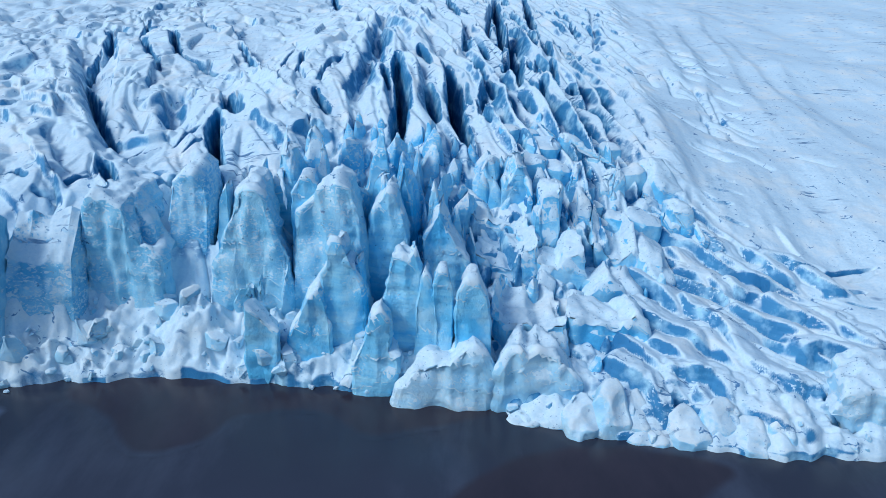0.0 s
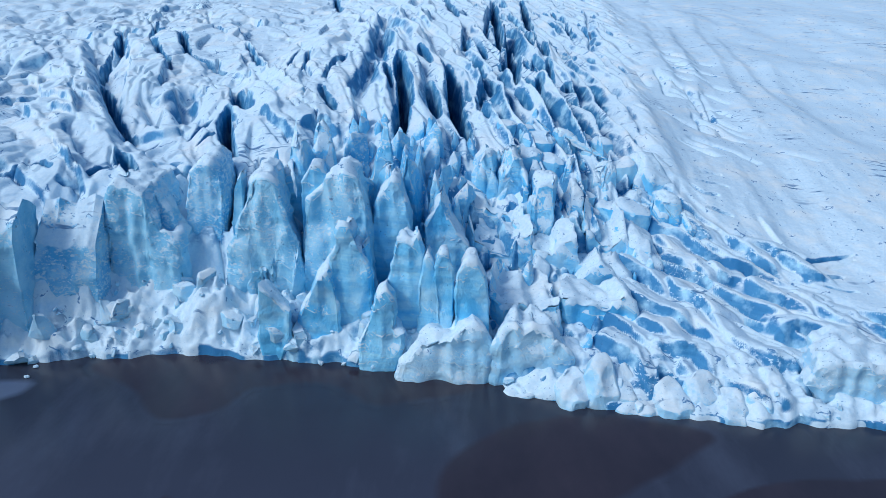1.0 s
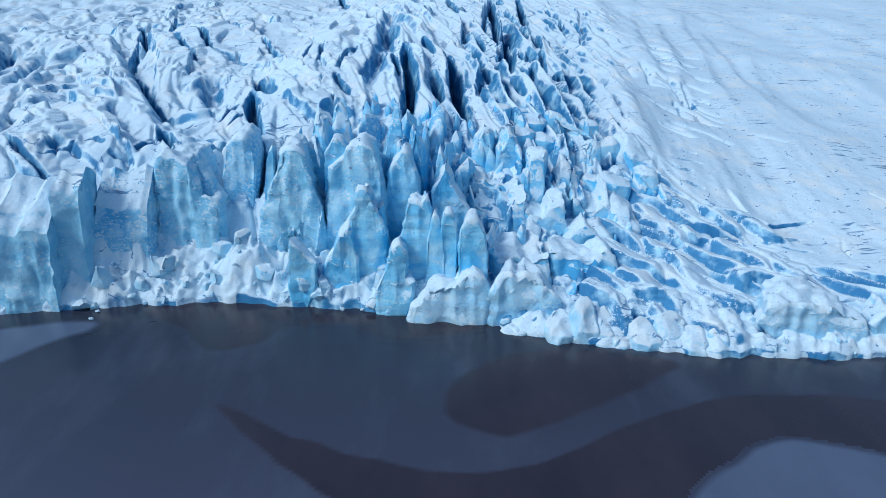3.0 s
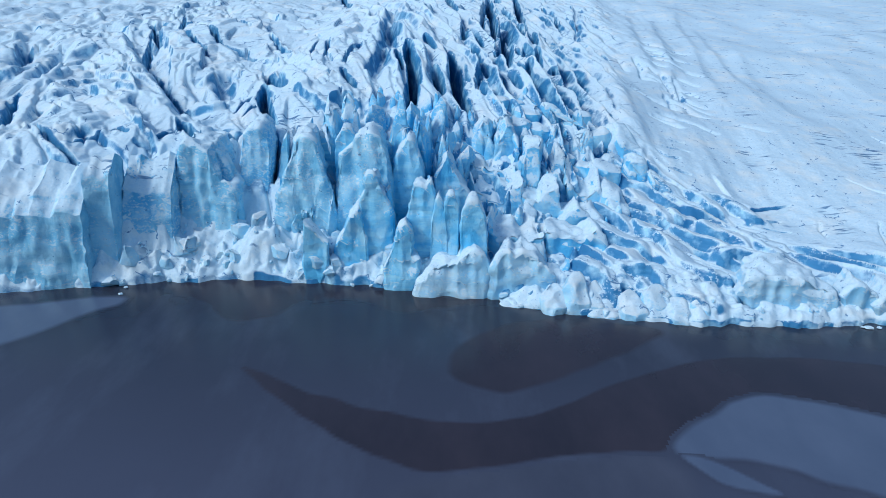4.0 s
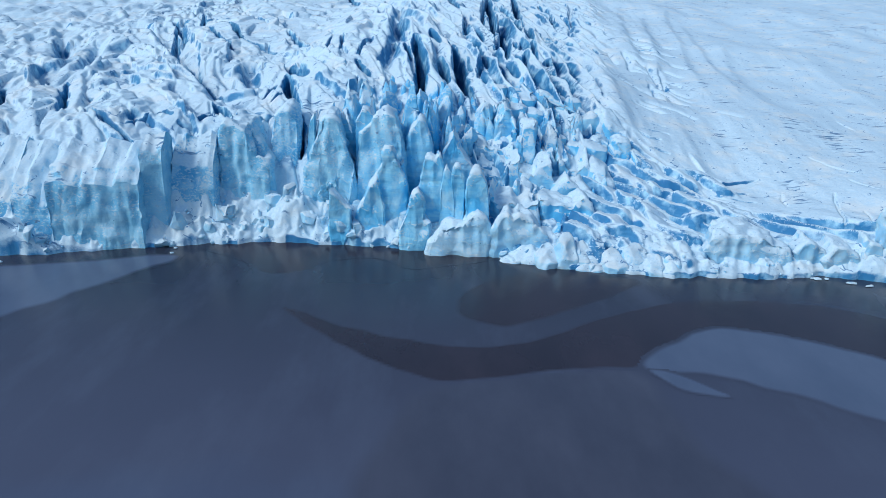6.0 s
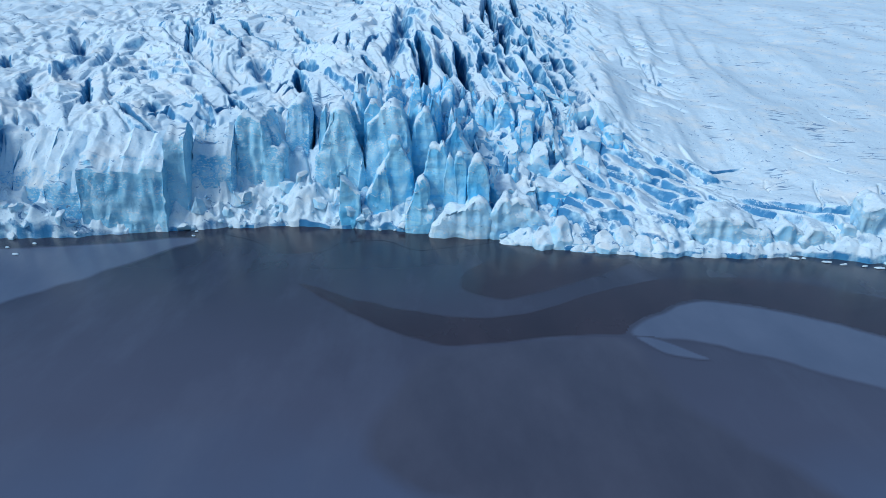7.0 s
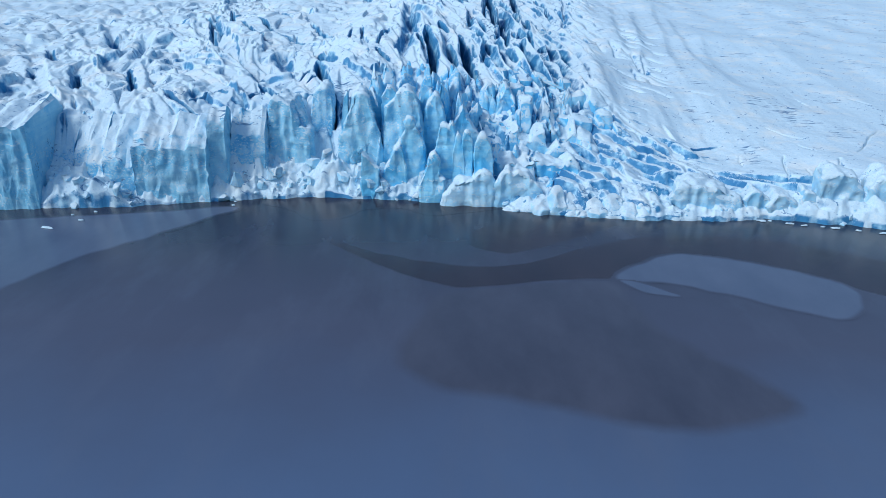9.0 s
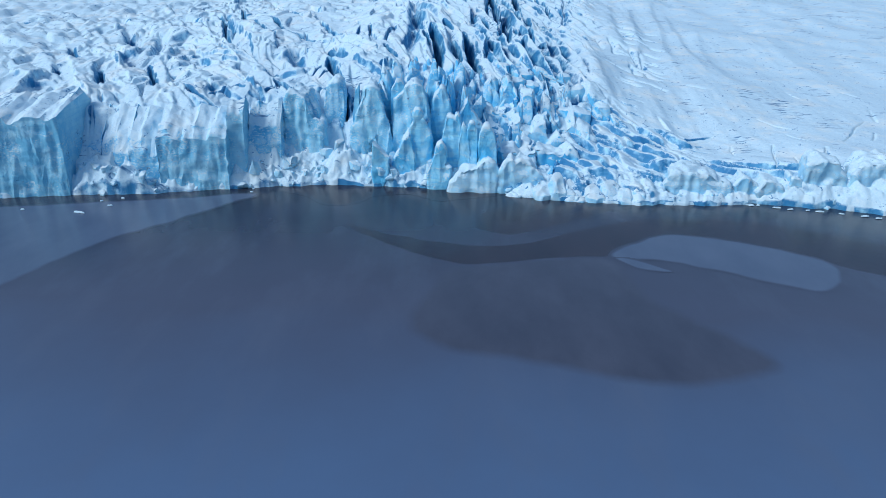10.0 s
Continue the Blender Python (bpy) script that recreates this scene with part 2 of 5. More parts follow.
def plates(u, v, salt, rise, side, fall, hard=26.0):
    """Broken ice: tilted plates with steep edges. Gives the height, the gap to the next plate, one die and the way from the plate's heart."""
    f1, f2 = np.full(u.shape, 9.0), np.full(u.shape, 9.0)
    du, dv, ra, top, tot = (np.zeros_like(u) for _ in range(5))
    i0, j0 = np.floor(u), np.floor(v)
    for a in (-1, 0, 1):
        for b in (-1, 0, 1):
            i, j = i0 + a, j0 + b
            x, y = u - i - 0.1 - 0.8 * dice(i, j, salt), v - j - 0.1 - 0.8 * dice(i, j, salt + 1)
            d = np.hypot(x, y)
            w = np.exp(-hard * d)
            top, tot = top + w * ((dice(i, j, salt + 2) - 0.5) * rise + x * (dice(i, j, salt + 3) - 0.42) * side * 2 + y * fall), tot + w
            near = d < f1
            f2 = np.where(near, f1, np.minimum(f2, d))
            f1 = np.where(near, d, f1)
            du, dv, ra = np.where(near, x, du), np.where(near, y, dv), np.where(near, dice(i, j, salt + 4), ra)
    return top / tot, f2 - f1, ra, du, dv


def slits(u, v, salt, share, wide, long):
    """Lens-shaped cracks, one in each chosen cell: 0 to 1."""
    _, _, ra, du, dv = plates(u, v, salt, 0, 0, 0)
    bend = du + (ra * 5 % 1 - 0.5) * 0.5 * dv * dv + 0.05 * np.sin(dv * 9 + ra * 40)
    return np.sqrt(np.clip(1 - (bend / wide) ** 2 - (dv / long) ** 2, 0, 1)) * (ra < share)


def turned(x, y, degrees, wide, long):
    c, s = math.cos(radians(degrees)), math.sin(radians(degrees))
    return (x * c + y * s) / wide, (-x * s + y * c) / long


CREVASSES, SCARPS, TRENCHES, RIDGES, FOLDS = [], [], [], [], []


def crevasse(wide, deep, *points):
    CREVASSES.append((wide, deep, points))


def trench(wide, deep, *points):
    """A broad hollow with sloping sides."""
    TRENCHES.append((wide, deep, points))


def ridge(tall, gentle, *points):
    """A tongue of snow-backed ice: its crest runs along the points, steep and bare to the right of the way, gentle to the left."""
    RIDGES.append((tall, gentle, points))


def fold(tall, wide, *points):
    """A fold of the snow slope: gentle to the left of the way along the points, steeper to the right."""
    FOLDS.append((tall, wide, points))


def scarp(tall, back, *points):
    """A step in the ice: high to the left of the way along the points, sinking away over so many metres."""
    SCARPS.append((tall, back, points))


MOUNDS = ((-57, 80.5, 4.5, 5), (-33.5, 81, 3.5, 5), (-50.5, 80, 2.0, 3), (-22, 80, 3, 2), (-90, 68.5, 5, 3), (-83, 68, 4, 2))


# LINES BEGIN
ridge(1.4, 0.26, (35.1, 96.9), (39.4, 95.7), (40.6, 93.1))
ridge(1.4, 0.26, (41.8, 96.4), (42.9, 93.8), (46.7, 92.8))
ridge(2.4, 0.26, (40.5, 88.8), (43.9, 86.4), (47.4, 84.3), (49.6, 81.8))
ridge(2.0, 0.26, (46.5, 92.6), (48.7, 90.2), (51.8, 88.8), (54.5, 86.4))
ridge(2.0, 0.26, (50.5, 104.3), (55.2, 103.4), (57.5, 100), (58.7, 97.2), (60.8, 96.7))
scarp(1.0, 3.0, (50, 97.1), (53.2, 94), (56.7, 92.4), (59.7, 91.6))
ridge(3.1, 0.26, (47.6, 79.7), (50.6, 80.9), (53.1, 79.8), (54.3, 76.4))
ridge(2.4, 0.26, (37.9, 82.3), (39, 76.3), (40.8, 74.8), (43, 73.4), (46.3, 72.7))
ridge(2.7, 0.26, (33.8, 90.8), (34.5, 87.5), (37.1, 85.7), (38.9, 81.2))
ridge(1.4, 0.26, (34.5, 83.9), (35.7, 80.4), (38.1, 77.1))
ridge(2.7, 0.26, (25.2, 88.3), (28.1, 84.7), (31.5, 82.7), (34.1, 79.7))
ridge(2.4, 0.26, (27, 80), (29.9, 79.3), (30.7, 76.1), (32.4, 75.1))
ridge(2.7, 0.26, (28.1, 74.8), (31.1, 74.9), (33.6, 73.9), (35.1, 70.9))
ridge(1.4, 0.26, (35.8, 74.8), (37.8, 71.9), (41.6, 71.5))
ridge(1.1, 0.26, (35.2, 72.6), (37.3, 69.9), (39.9, 69.3))
ridge(2.7, 0.26, (20.3, 76.4), (23, 73.9), (25, 72.1), (26.3, 68.6))
ridge(1.4, 0.26, (41.6, 71.8), (41.7, 68.6), (43.4, 66.6))
ridge(1.3, 0.26, (27, 76.1), (28.2, 72), (29.8, 71.2))
ridge(1.1, 0.26, (43.2, 102.1), (46.2, 98.8), (49.8, 96.6))
scarp(1.0, 2.4, (36.7, 103.6), (40.3, 100.4), (43.1, 97.7))
ridge(1.1, 0.26, (56, 89.1), (57.5, 85.7), (59.9, 84.3))
scarp(1.0, 2.4, (42.8, 108.9), (46.6, 105.6), (50.5, 104.3))
scarp(0.8, 2.4, (57.1, 113), (58.4, 106.6), (61.7, 103.5))
crevasse(0.35, 1.6, (54.9, 102.3), (60.7, 102.9), (70.1, 105.7))
crevasse(0.35, 1.4, (60.5, 98.4), (65.9, 98.8))
crevasse(0.3, 1.4, (60.8, 95.4), (66, 94.5))
crevasse(0.3, 1.2, (45.2, 120), (47.5, 117.4), (50.2, 117.8))
crevasse(0.3, 1.2, (49, 126.6), (54, 127.7))
crevasse(0.3, 1.2, (47.2, 113.3), (51.5, 112.4))
crevasse(0.3, 1.2, (46.8, 122.3), (53.4, 122.5))
ridge(1.3, 0.26, (27.7, 94.9), (31.4, 92.2), (32.6, 87.7))
ridge(1.4, 0.26, (22.6, 80.7), (25.4, 79), (27.3, 75.6))
ridge(1.3, 0.26, (38.2, 79.8), (38.2, 75.2), (39.9, 71.5))
ridge(1.2, 0.26, (31.9, 76.3), (34.1, 73.6), (36, 71.7))
ridge(1.1, 0.22, (34.6, 102.2), (36.7, 98.2), (38.4, 95.1))
ridge(1.1, 0.22, (48.6, 105.8), (51.2, 102.6), (53.9, 99))
ridge(1.4, 0.22, (53.6, 91.4), (55.6, 88.3), (57.7, 84.5), (59.3, 82.9))
ridge(1.1, 0.22, (52.1, 82.6), (55.4, 81.6), (58.1, 80))
ridge(1.0, 0.22, (39.4, 110.6), (42.5, 107.9), (45.3, 105))
ridge(1.3, 0.22, (37.5, 71.2), (39.4, 68.7), (41, 66.6))
ridge(1.3, 0.22, (30.9, 72), (33.1, 69.8), (35.7, 68.3))
ridge(1.1, 0.22, (35.1, 80.7), (36.8, 77.8), (38.3, 73.4))
ridge(1.0, 0.22, (45.4, 75.8), (46.7, 73.8), (48.9, 72.4))
ridge(1.0, 0.22, (57.3, 88.5), (59.4, 87), (61.5, 86.2))
crevasse(1.4, 4, (27.8, 71), (29.7, 70.6))
crevasse(1.3, 4, (48.3, 70.6), (48.7, 68.9))
crevasse(1.15, 14, (-12.5, 149.1), (-10.2, 135.8), (-9.7, 124.7), (-9.3, 113.2))
crevasse(1.35, 16, (-1.9, 153.1), (-0.2, 140.1), (0.5, 129.5), (3.3, 118.3))
crevasse(1.2, 12, (13.9, 287.6), (12, 218.3), (11.4, 177.8))
crevasse(1.3, 12, (14.7, 201.8), (13.9, 168), (13.4, 144.5))
crevasse(1.3, 12, (29.1, 330.9), (22.7, 215.9), (23.6, 176.9))
crevasse(0.9, 9, (6, 142.5), (6.9, 132.2))
crevasse(0.9, 9, (23.5, 173.4), (21.3, 147.6))
crevasse(0.8, 9, (19.2, 172.8), (18.7, 154.2))
crevasse(1.0, 8, (-53.1, 307.8), (-38.9, 238))
crevasse(1.0, 9, (-5.1, 261), (0.1, 208.8))
trench(1.6, 4.5, (-21.4, 197.5), (-19.2, 162.9), (-19, 142.3), (-20, 132.2))
crevasse(0.6, 5, (-14.5, 144.2), (-13.2, 134.5))
crevasse(0.7, 5, (-27, 133.9), (-22.6, 121.9))
crevasse(0.5, 4, (-25.2, 155.8), (-27.1, 137.9))
crevasse(0.4, 3, (-38.4, 168.6), (-36.9, 145.1))
crevasse(0.4, 3, (-33.9, 157.9), (-32.5, 143.6))
crevasse(0.8, 7, (-8.4, 159), (-5.1, 147.3))
crevasse(0.8, 8, (3.8, 162), (5.4, 148.2))
trench(1.0, 2.5, (58, 322), (42.2, 218.9))
crevasse(0.8, 8, (6, 197.3), (7.2, 183.5))
crevasse(0.7, 8, (1.4, 180.2), (2.8, 167.6))
crevasse(0.9, 10, (26.1, 158.4), (27.2, 148.4))
crevasse(0.7, 7, (11.4, 169.8), (12.1, 154))
crevasse(0.8, 9, (1.8, 128.9), (2.9, 120.3))
crevasse(0.8, 9, (-5.1, 138.6), (-3, 127.2))
crevasse(0.7, 7, (11.5, 259.1), (7.5, 185.3))
crevasse(0.7, 7, (18.8, 151.9), (18.3, 137.9))
crevasse(0.7, 7, (42.2, 290.3), (38.8, 236.2))
crevasse(0.7, 7, (40.7, 305.5), (39.1, 261))
trench(0.6, 1.2, (54.5, 206.6), (53.7, 191.2))
trench(0.7, 1.2, (60.1, 207.6), (57.2, 182.3))
trench(0.6, 1.2, (66.1, 195.5), (62.4, 167.8))
trench(0.6, 1.2, (69.3, 191.3), (63.7, 164.2))
trench(0.5, 1.2, (59.9, 169.3), (58.5, 155.3))
trench(0.5, 1.2, (40, 155.8), (39.1, 135.5))
scarp(2.4, 9, (-23.3, 120.3), (-31.2, 128.1), (-46.6, 164.8), (-67.2, 208.2))
scarp(1.2, 4, (-26.1, 123.1), (-32.9, 133.3), (-51.6, 175.8))
scarp(1.0, 4, (-32.6, 120.9), (-47.6, 154.5))
crevasse(0.6, 3, (-55.1, 180.3), (-32.5, 131.2))
crevasse(0.8, 7, (-103.8, 213.6), (-86, 174.3))
crevasse(0.9, 8, (-82.5, 206.5), (-66.1, 167.8))
crevasse(1.0, 4, (-66.4, 169.4), (-59.3, 163.5), (-52.9, 154))
trench(2.4, 5, (-102.6, 194.9), (-77.6, 146.6), (-65.4, 125.3), (-57.5, 113.2), (-52, 106.2))
crevasse(0.9, 6, (-81.2, 152.8), (-66.4, 126.6), (-57.7, 113.4))
crevasse(1.0, 8, (-54.9, 103.5), (-49.8, 96.6), (-47.3, 94.1))
crevasse(0.9, 11, (-43.3, 126.9), (-41, 114.5), (-38.4, 108.3), (-35.8, 103.7))
crevasse(1.3, 16, (-37.7, 101.7), (-35.1, 95.9), (-33.9, 90.5))
crevasse(1.3, 6, (-46.9, 140.5), (-37.4, 119.6))
trench(2.0, 4, (-65.2, 136.8), (-57.4, 124.3), (-52.6, 118.2))
crevasse(0.6, 4, (-87.5, 196.3), (-72.4, 166.9), (-64.7, 153.1))
trench(2.0, 4, (-56.8, 134.5), (-49.3, 118.2))
crevasse(0.35, 2.5, (-52.6, 103.5), (-51.3, 110.7))
crevasse(0.45, 3, (-55.8, 95), (-53.8, 96.4), (-51.2, 96.6), (-47.6, 94.7))
crevasse(0.45, 3, (-45.7, 94.6), (-43.5, 96.6), (-41.2, 98.7), (-38.7, 98.4))
crevasse(0.4, 2.5, (-63.9, 96), (-61.8, 97.8))
crevasse(0.4, 2.5, (-64.6, 96.6), (-60.6, 93.9))
scarp(1.8, 8, (-75.1, 120.2), (-67.9, 116), (-61.4, 109.8))
scarp(2.0, 10, (-83.4, 125.4), (-68.7, 107.2), (-61, 97.9), (-55.9, 92.9))
scarp(2.2, 8, (-55.8, 93.7), (-62.8, 99.6))
scarp(1.6, 6, (-59.6, 134), (-58.2, 138.3), (-52.7, 135.5))
crevasse(0.4, 2.5, (-45.9, 110), (-44.8, 113.7), (-44.1, 119.9))
crevasse(0.35, 2.5, (-43.2, 107.7), (-41.5, 112.5))
scarp(1.8, 6, (-34.4, 116.4), (-31.1, 112.9), (-25.3, 107.5))
scarp(2.2, 6, (-26.3, 112.2), (-23.2, 115.6), (-20.8, 112.9))
trench(1.8, 4, (-57.8, 143.1), (-54.9, 129.7))
scarp(1.6, 6, (-111.7, 189.2), (-99.5, 170.9), (-85.3, 146.9))
scarp(1.6, 6, (-103.3, 185.7), (-79.7, 143.8))
scarp(1.4, 6, (-108.1, 203.2), (-87.3, 164.5))
scarp(1.5, 6, (-96, 201.8), (-74.6, 154.1), (-69.5, 136.2))
crevasse(0.5, 3, (-122.4, 281.1), (-96.3, 235.3))
crevasse(0.4, 3, (-120.5, 264.3), (-95.3, 220.4))
crevasse(0.35, 2, (-93.5, 262.6), (-74.6, 210.4))
crevasse(0.4, 3, (-84.3, 230.4), (-64, 192.7))
scarp(1.5, 7, (-85.6, 147), (-73, 127.8), (-63.8, 117.4))
scarp(1.5, 7, (-98.3, 154), (-82.2, 132.6), (-70.2, 119.6))
scarp(1.4, 7, (-58.2, 115.9), (-50.7, 111.7), (-47.1, 114.8))
crevasse(0.4, 3, (-100.7, 80.1), (-97.9, 76.7))
crevasse(0.4, 3, (-95.8, 81.3), (-94.7, 74.9))
crevasse(0.45, 3, (-85.3, 79.6), (-86.3, 76.5), (-87.4, 74.5))
crevasse(0.4, 3, (-80.7, 80.4), (-81.1, 75.5))
crevasse(1.0, 6, (-109.2, 114.2), (-99.8, 94.7))
crevasse(0.8, 5, (-97.5, 121.4), (-84.9, 94.3))
crevasse(0.6, 5, (-124.9, 118.8), (-118.8, 107.9))
scarp(2.4, 7, (-120.5, 88.7), (-121.6, 101.9), (-120.1, 106.6))
scarp(1.6, 6, (-125, 127.8), (-108.2, 98.7), (-98, 84.8))
scarp(1.6, 7, (-81.1, 94.6), (-70.6, 84.5), (-63.5, 83))
crevasse(0.5, 3, (-80.6, 96.1), (-68.9, 85.8), (-63.5, 82.8))
crevasse(0.4, 3, (-56.8, 94.6), (-52, 99.4))
crevasse(0.4, 3, (-70.6, 89.5), (-63.7, 96.8))
scarp(1.5, 6, (-112.2, 130.7), (-97, 105.2), (-87.6, 87.8))
crevasse(1.0, 6, (-134.6, 148.8), (-122.4, 126.5))
trench(1.6, 4, (-130.5, 184.6), (-110.8, 142.5))
trench(1.6, 4, (-111.2, 168.2), (-100.5, 132.6))
crevasse(0.8, 6, (-97.6, 198.9), (-83.4, 156))
crevasse(0.6, 6, (-99, 233.4), (-87.8, 195))
crevasse(0.20, 1.5, (84, 96.3), (80, 85.6), (77.1, 77.3))
crevasse(0.20, 1.2, (85.9, 87.4), (83.8, 79.4))
crevasse(0.22, 1.5, (95.3, 90.8), (90.5, 78.2))
crevasse(0.21, 1.2, (119.4, 116.3), (110.4, 105.4), (103, 96))
crevasse(0.21, 1.2, (126.9, 127.7), (122.4, 115.6))
crevasse(0.21, 1.2, (116.3, 104.9), (111.6, 97.1))
crevasse(0.16, 0.9, (86.5, 115.4), (94.3, 106.1))
crevasse(0.16, 0.8, (89.7, 102.9), (93.1, 95.6))
crevasse(0.16, 0.8, (64.5, 101.3), (69.8, 104.3))
crevasse(0.16, 0.8, (73, 98.5), (71.6, 91.8))
crevasse(0.19, 0.8, (208.3, 313.2), (209.1, 290.9))
crevasse(0.19, 0.8, (108.7, 147.7), (110.1, 140.1))
crevasse(0.19, 0.8, (126.1, 147.8), (132.6, 138.3))
fold(1.1, 5, (60.1, 175.8), (62.6, 203.8), (71.3, 258.6), (87.1, 341.7))
fold(1.2, 5, (63.4, 158.1), (67.4, 183.9), (80.6, 254.4), (95.8, 327.8))
fold(1.0, 5, (75.8, 167.2), (82.8, 207.6), (95.2, 265.1), (114.1, 353.1))
fold(0.9, 5, (88.5, 172.5), (91.4, 204.2), (96.2, 242.6), (112.8, 315))
fold(0.8, 5, (43.6, 113.2), (42.7, 126.7), (45.4, 165), (46.7, 200))
fold(0.7, 6, (92.9, 145.8), (92.1, 165.1), (96.6, 198.2), (109.7, 256.4))
fold(0.6, 6, (58.5, 109), (57, 124.4), (56, 140.4))
fold(0.6, 7, (122.6, 187.7), (127.9, 230.9), (142.3, 297.4))
ridge(2.0, 0.25, (-48.5, 94.6), (-53.2, 100.9), (-60.9, 111.6), (-68.5, 117.2))
ridge(1.8, 0.25, (-57.6, 92.6), (-63.8, 100.6), (-76.2, 116))
ridge(2.0, 0.25, (-52.6, 116.9), (-57.2, 123.1), (-63.8, 133.2))
ridge(1.8, 0.25, (-38.5, 120.7), (-45.4, 136.6), (-51.5, 145.5))
ridge(1.6, 0.25, (-58.2, 156.3), (-65, 166.4), (-77.4, 195.1))
ridge(1.5, 0.25, (-63.7, 151.1), (-70.9, 163.4), (-82.6, 185.9))
ridge(1.5, 0.25, (-78.9, 143.7), (-95, 171.5), (-104.7, 187.8))
ridge(1.5, 0.25, (-84.6, 145.6), (-99.1, 169.7), (-111.7, 189.2))
ridge(1.6, 0.25, (-57.3, 111.7), (-65.2, 123.5), (-76.9, 143.9), (-98.8, 185.6))
ridge(1.6, 0.25, (-48.2, 116.3), (-53.9, 127.7), (-57.7, 134.2))
ridge(1.6, 0.25, (-28.6, 106.2), (-32.9, 112.4), (-37.2, 117.6))
ridge(1.5, 0.25, (-39.4, 106.3), (-45.5, 115.8), (-51.2, 122.9))
ridge(1.5, 0.25, (-87.6, 87.8), (-98.4, 108.5), (-109.4, 126.4))
ridge(1.5, 0.25, (-98, 84.8), (-108.9, 101.8), (-122.1, 123.6))
ridge(1.5, 0.25, (-82.2, 97.5), (-93.9, 122.5), (-105.5, 143.5))
ridge(1.5, 0.25, (-117.1, 105.4), (-131, 127.4), (-142.8, 144.6))
ridge(1.5, 0.25, (-114.3, 135.6), (-128.9, 162), (-139.8, 178.9))
ridge(1.5, 0.25, (-71.6, 83), (-78.7, 92), (-86.2, 104.2))
# LINES END
rnd = random.Random(12)
for k in range(44):
    y0, long = rnd.uniform(140, 250), rnd.uniform(3, 8)
    x0 = 54 + 0.16 * (y0 - 140) + rnd.gauss(0, 5)
    trench(rnd.uniform(0.5, 0.9), rnd.uniform(0.7, 1.3), (x0, y0), (x0 + long, y0 - long * rnd.uniform(0.6, 1.6)))


# hairline cracks on the snowy shoulder
for k in range(110):
    x0, y0, long, an = rnd.uniform(-95, -20), 92 + 95 * rnd.random() ** 1.4, rnd.uniform(2, 7), rnd.choice((rnd.gauss(-1.0, 0.25), rnd.gauss(0.15, 0.3)))
    bend = rnd.uniform(-0.2, 0.2) * long
    crevasse(rnd.uniform(0.22, 0.36), rnd.uniform(0.8, 1.6), (x0, y0), (x0 + 0.5 * long * math.cos(an) + bend, y0 + 0.5 * long * math.sin(an) * 1.6), (x0 + long * math.cos(an), y0 + long * math.sin(an) * 1.6))


def trace(x, y, points):
    """How far along a line of several legs (0 to 1), and how far to its left."""
    legs = [math.dist(a, b) for a, b in zip(points, points[1:])]
    best, k, side, done = np.full(x.shape, 1e9), np.zeros_like(x), np.zeros_like(x), 0.0
    for (ax, ay), (bx, by), long in zip(points, points[1:], legs):
        ux, uy = (bx - ax) / long, (by - ay) / long
        t = (x - ax) * ux + (y - ay) * uy
        d = -(x - ax) * uy + (y - ay) * ux
        t0 = np.clip(t, 0, long)
        far = np.hypot(t - t0, d)
        near = far < best
        best = np.where(near, far, best)
        k = np.where(near, (done + np.clip(t, -0.3 * long if done == 0 else 0, long * 1.3)) / sum(legs), k)
        side = np.where(near, np.where(d < 0, -far, far), side)
        done += long
    return k, side


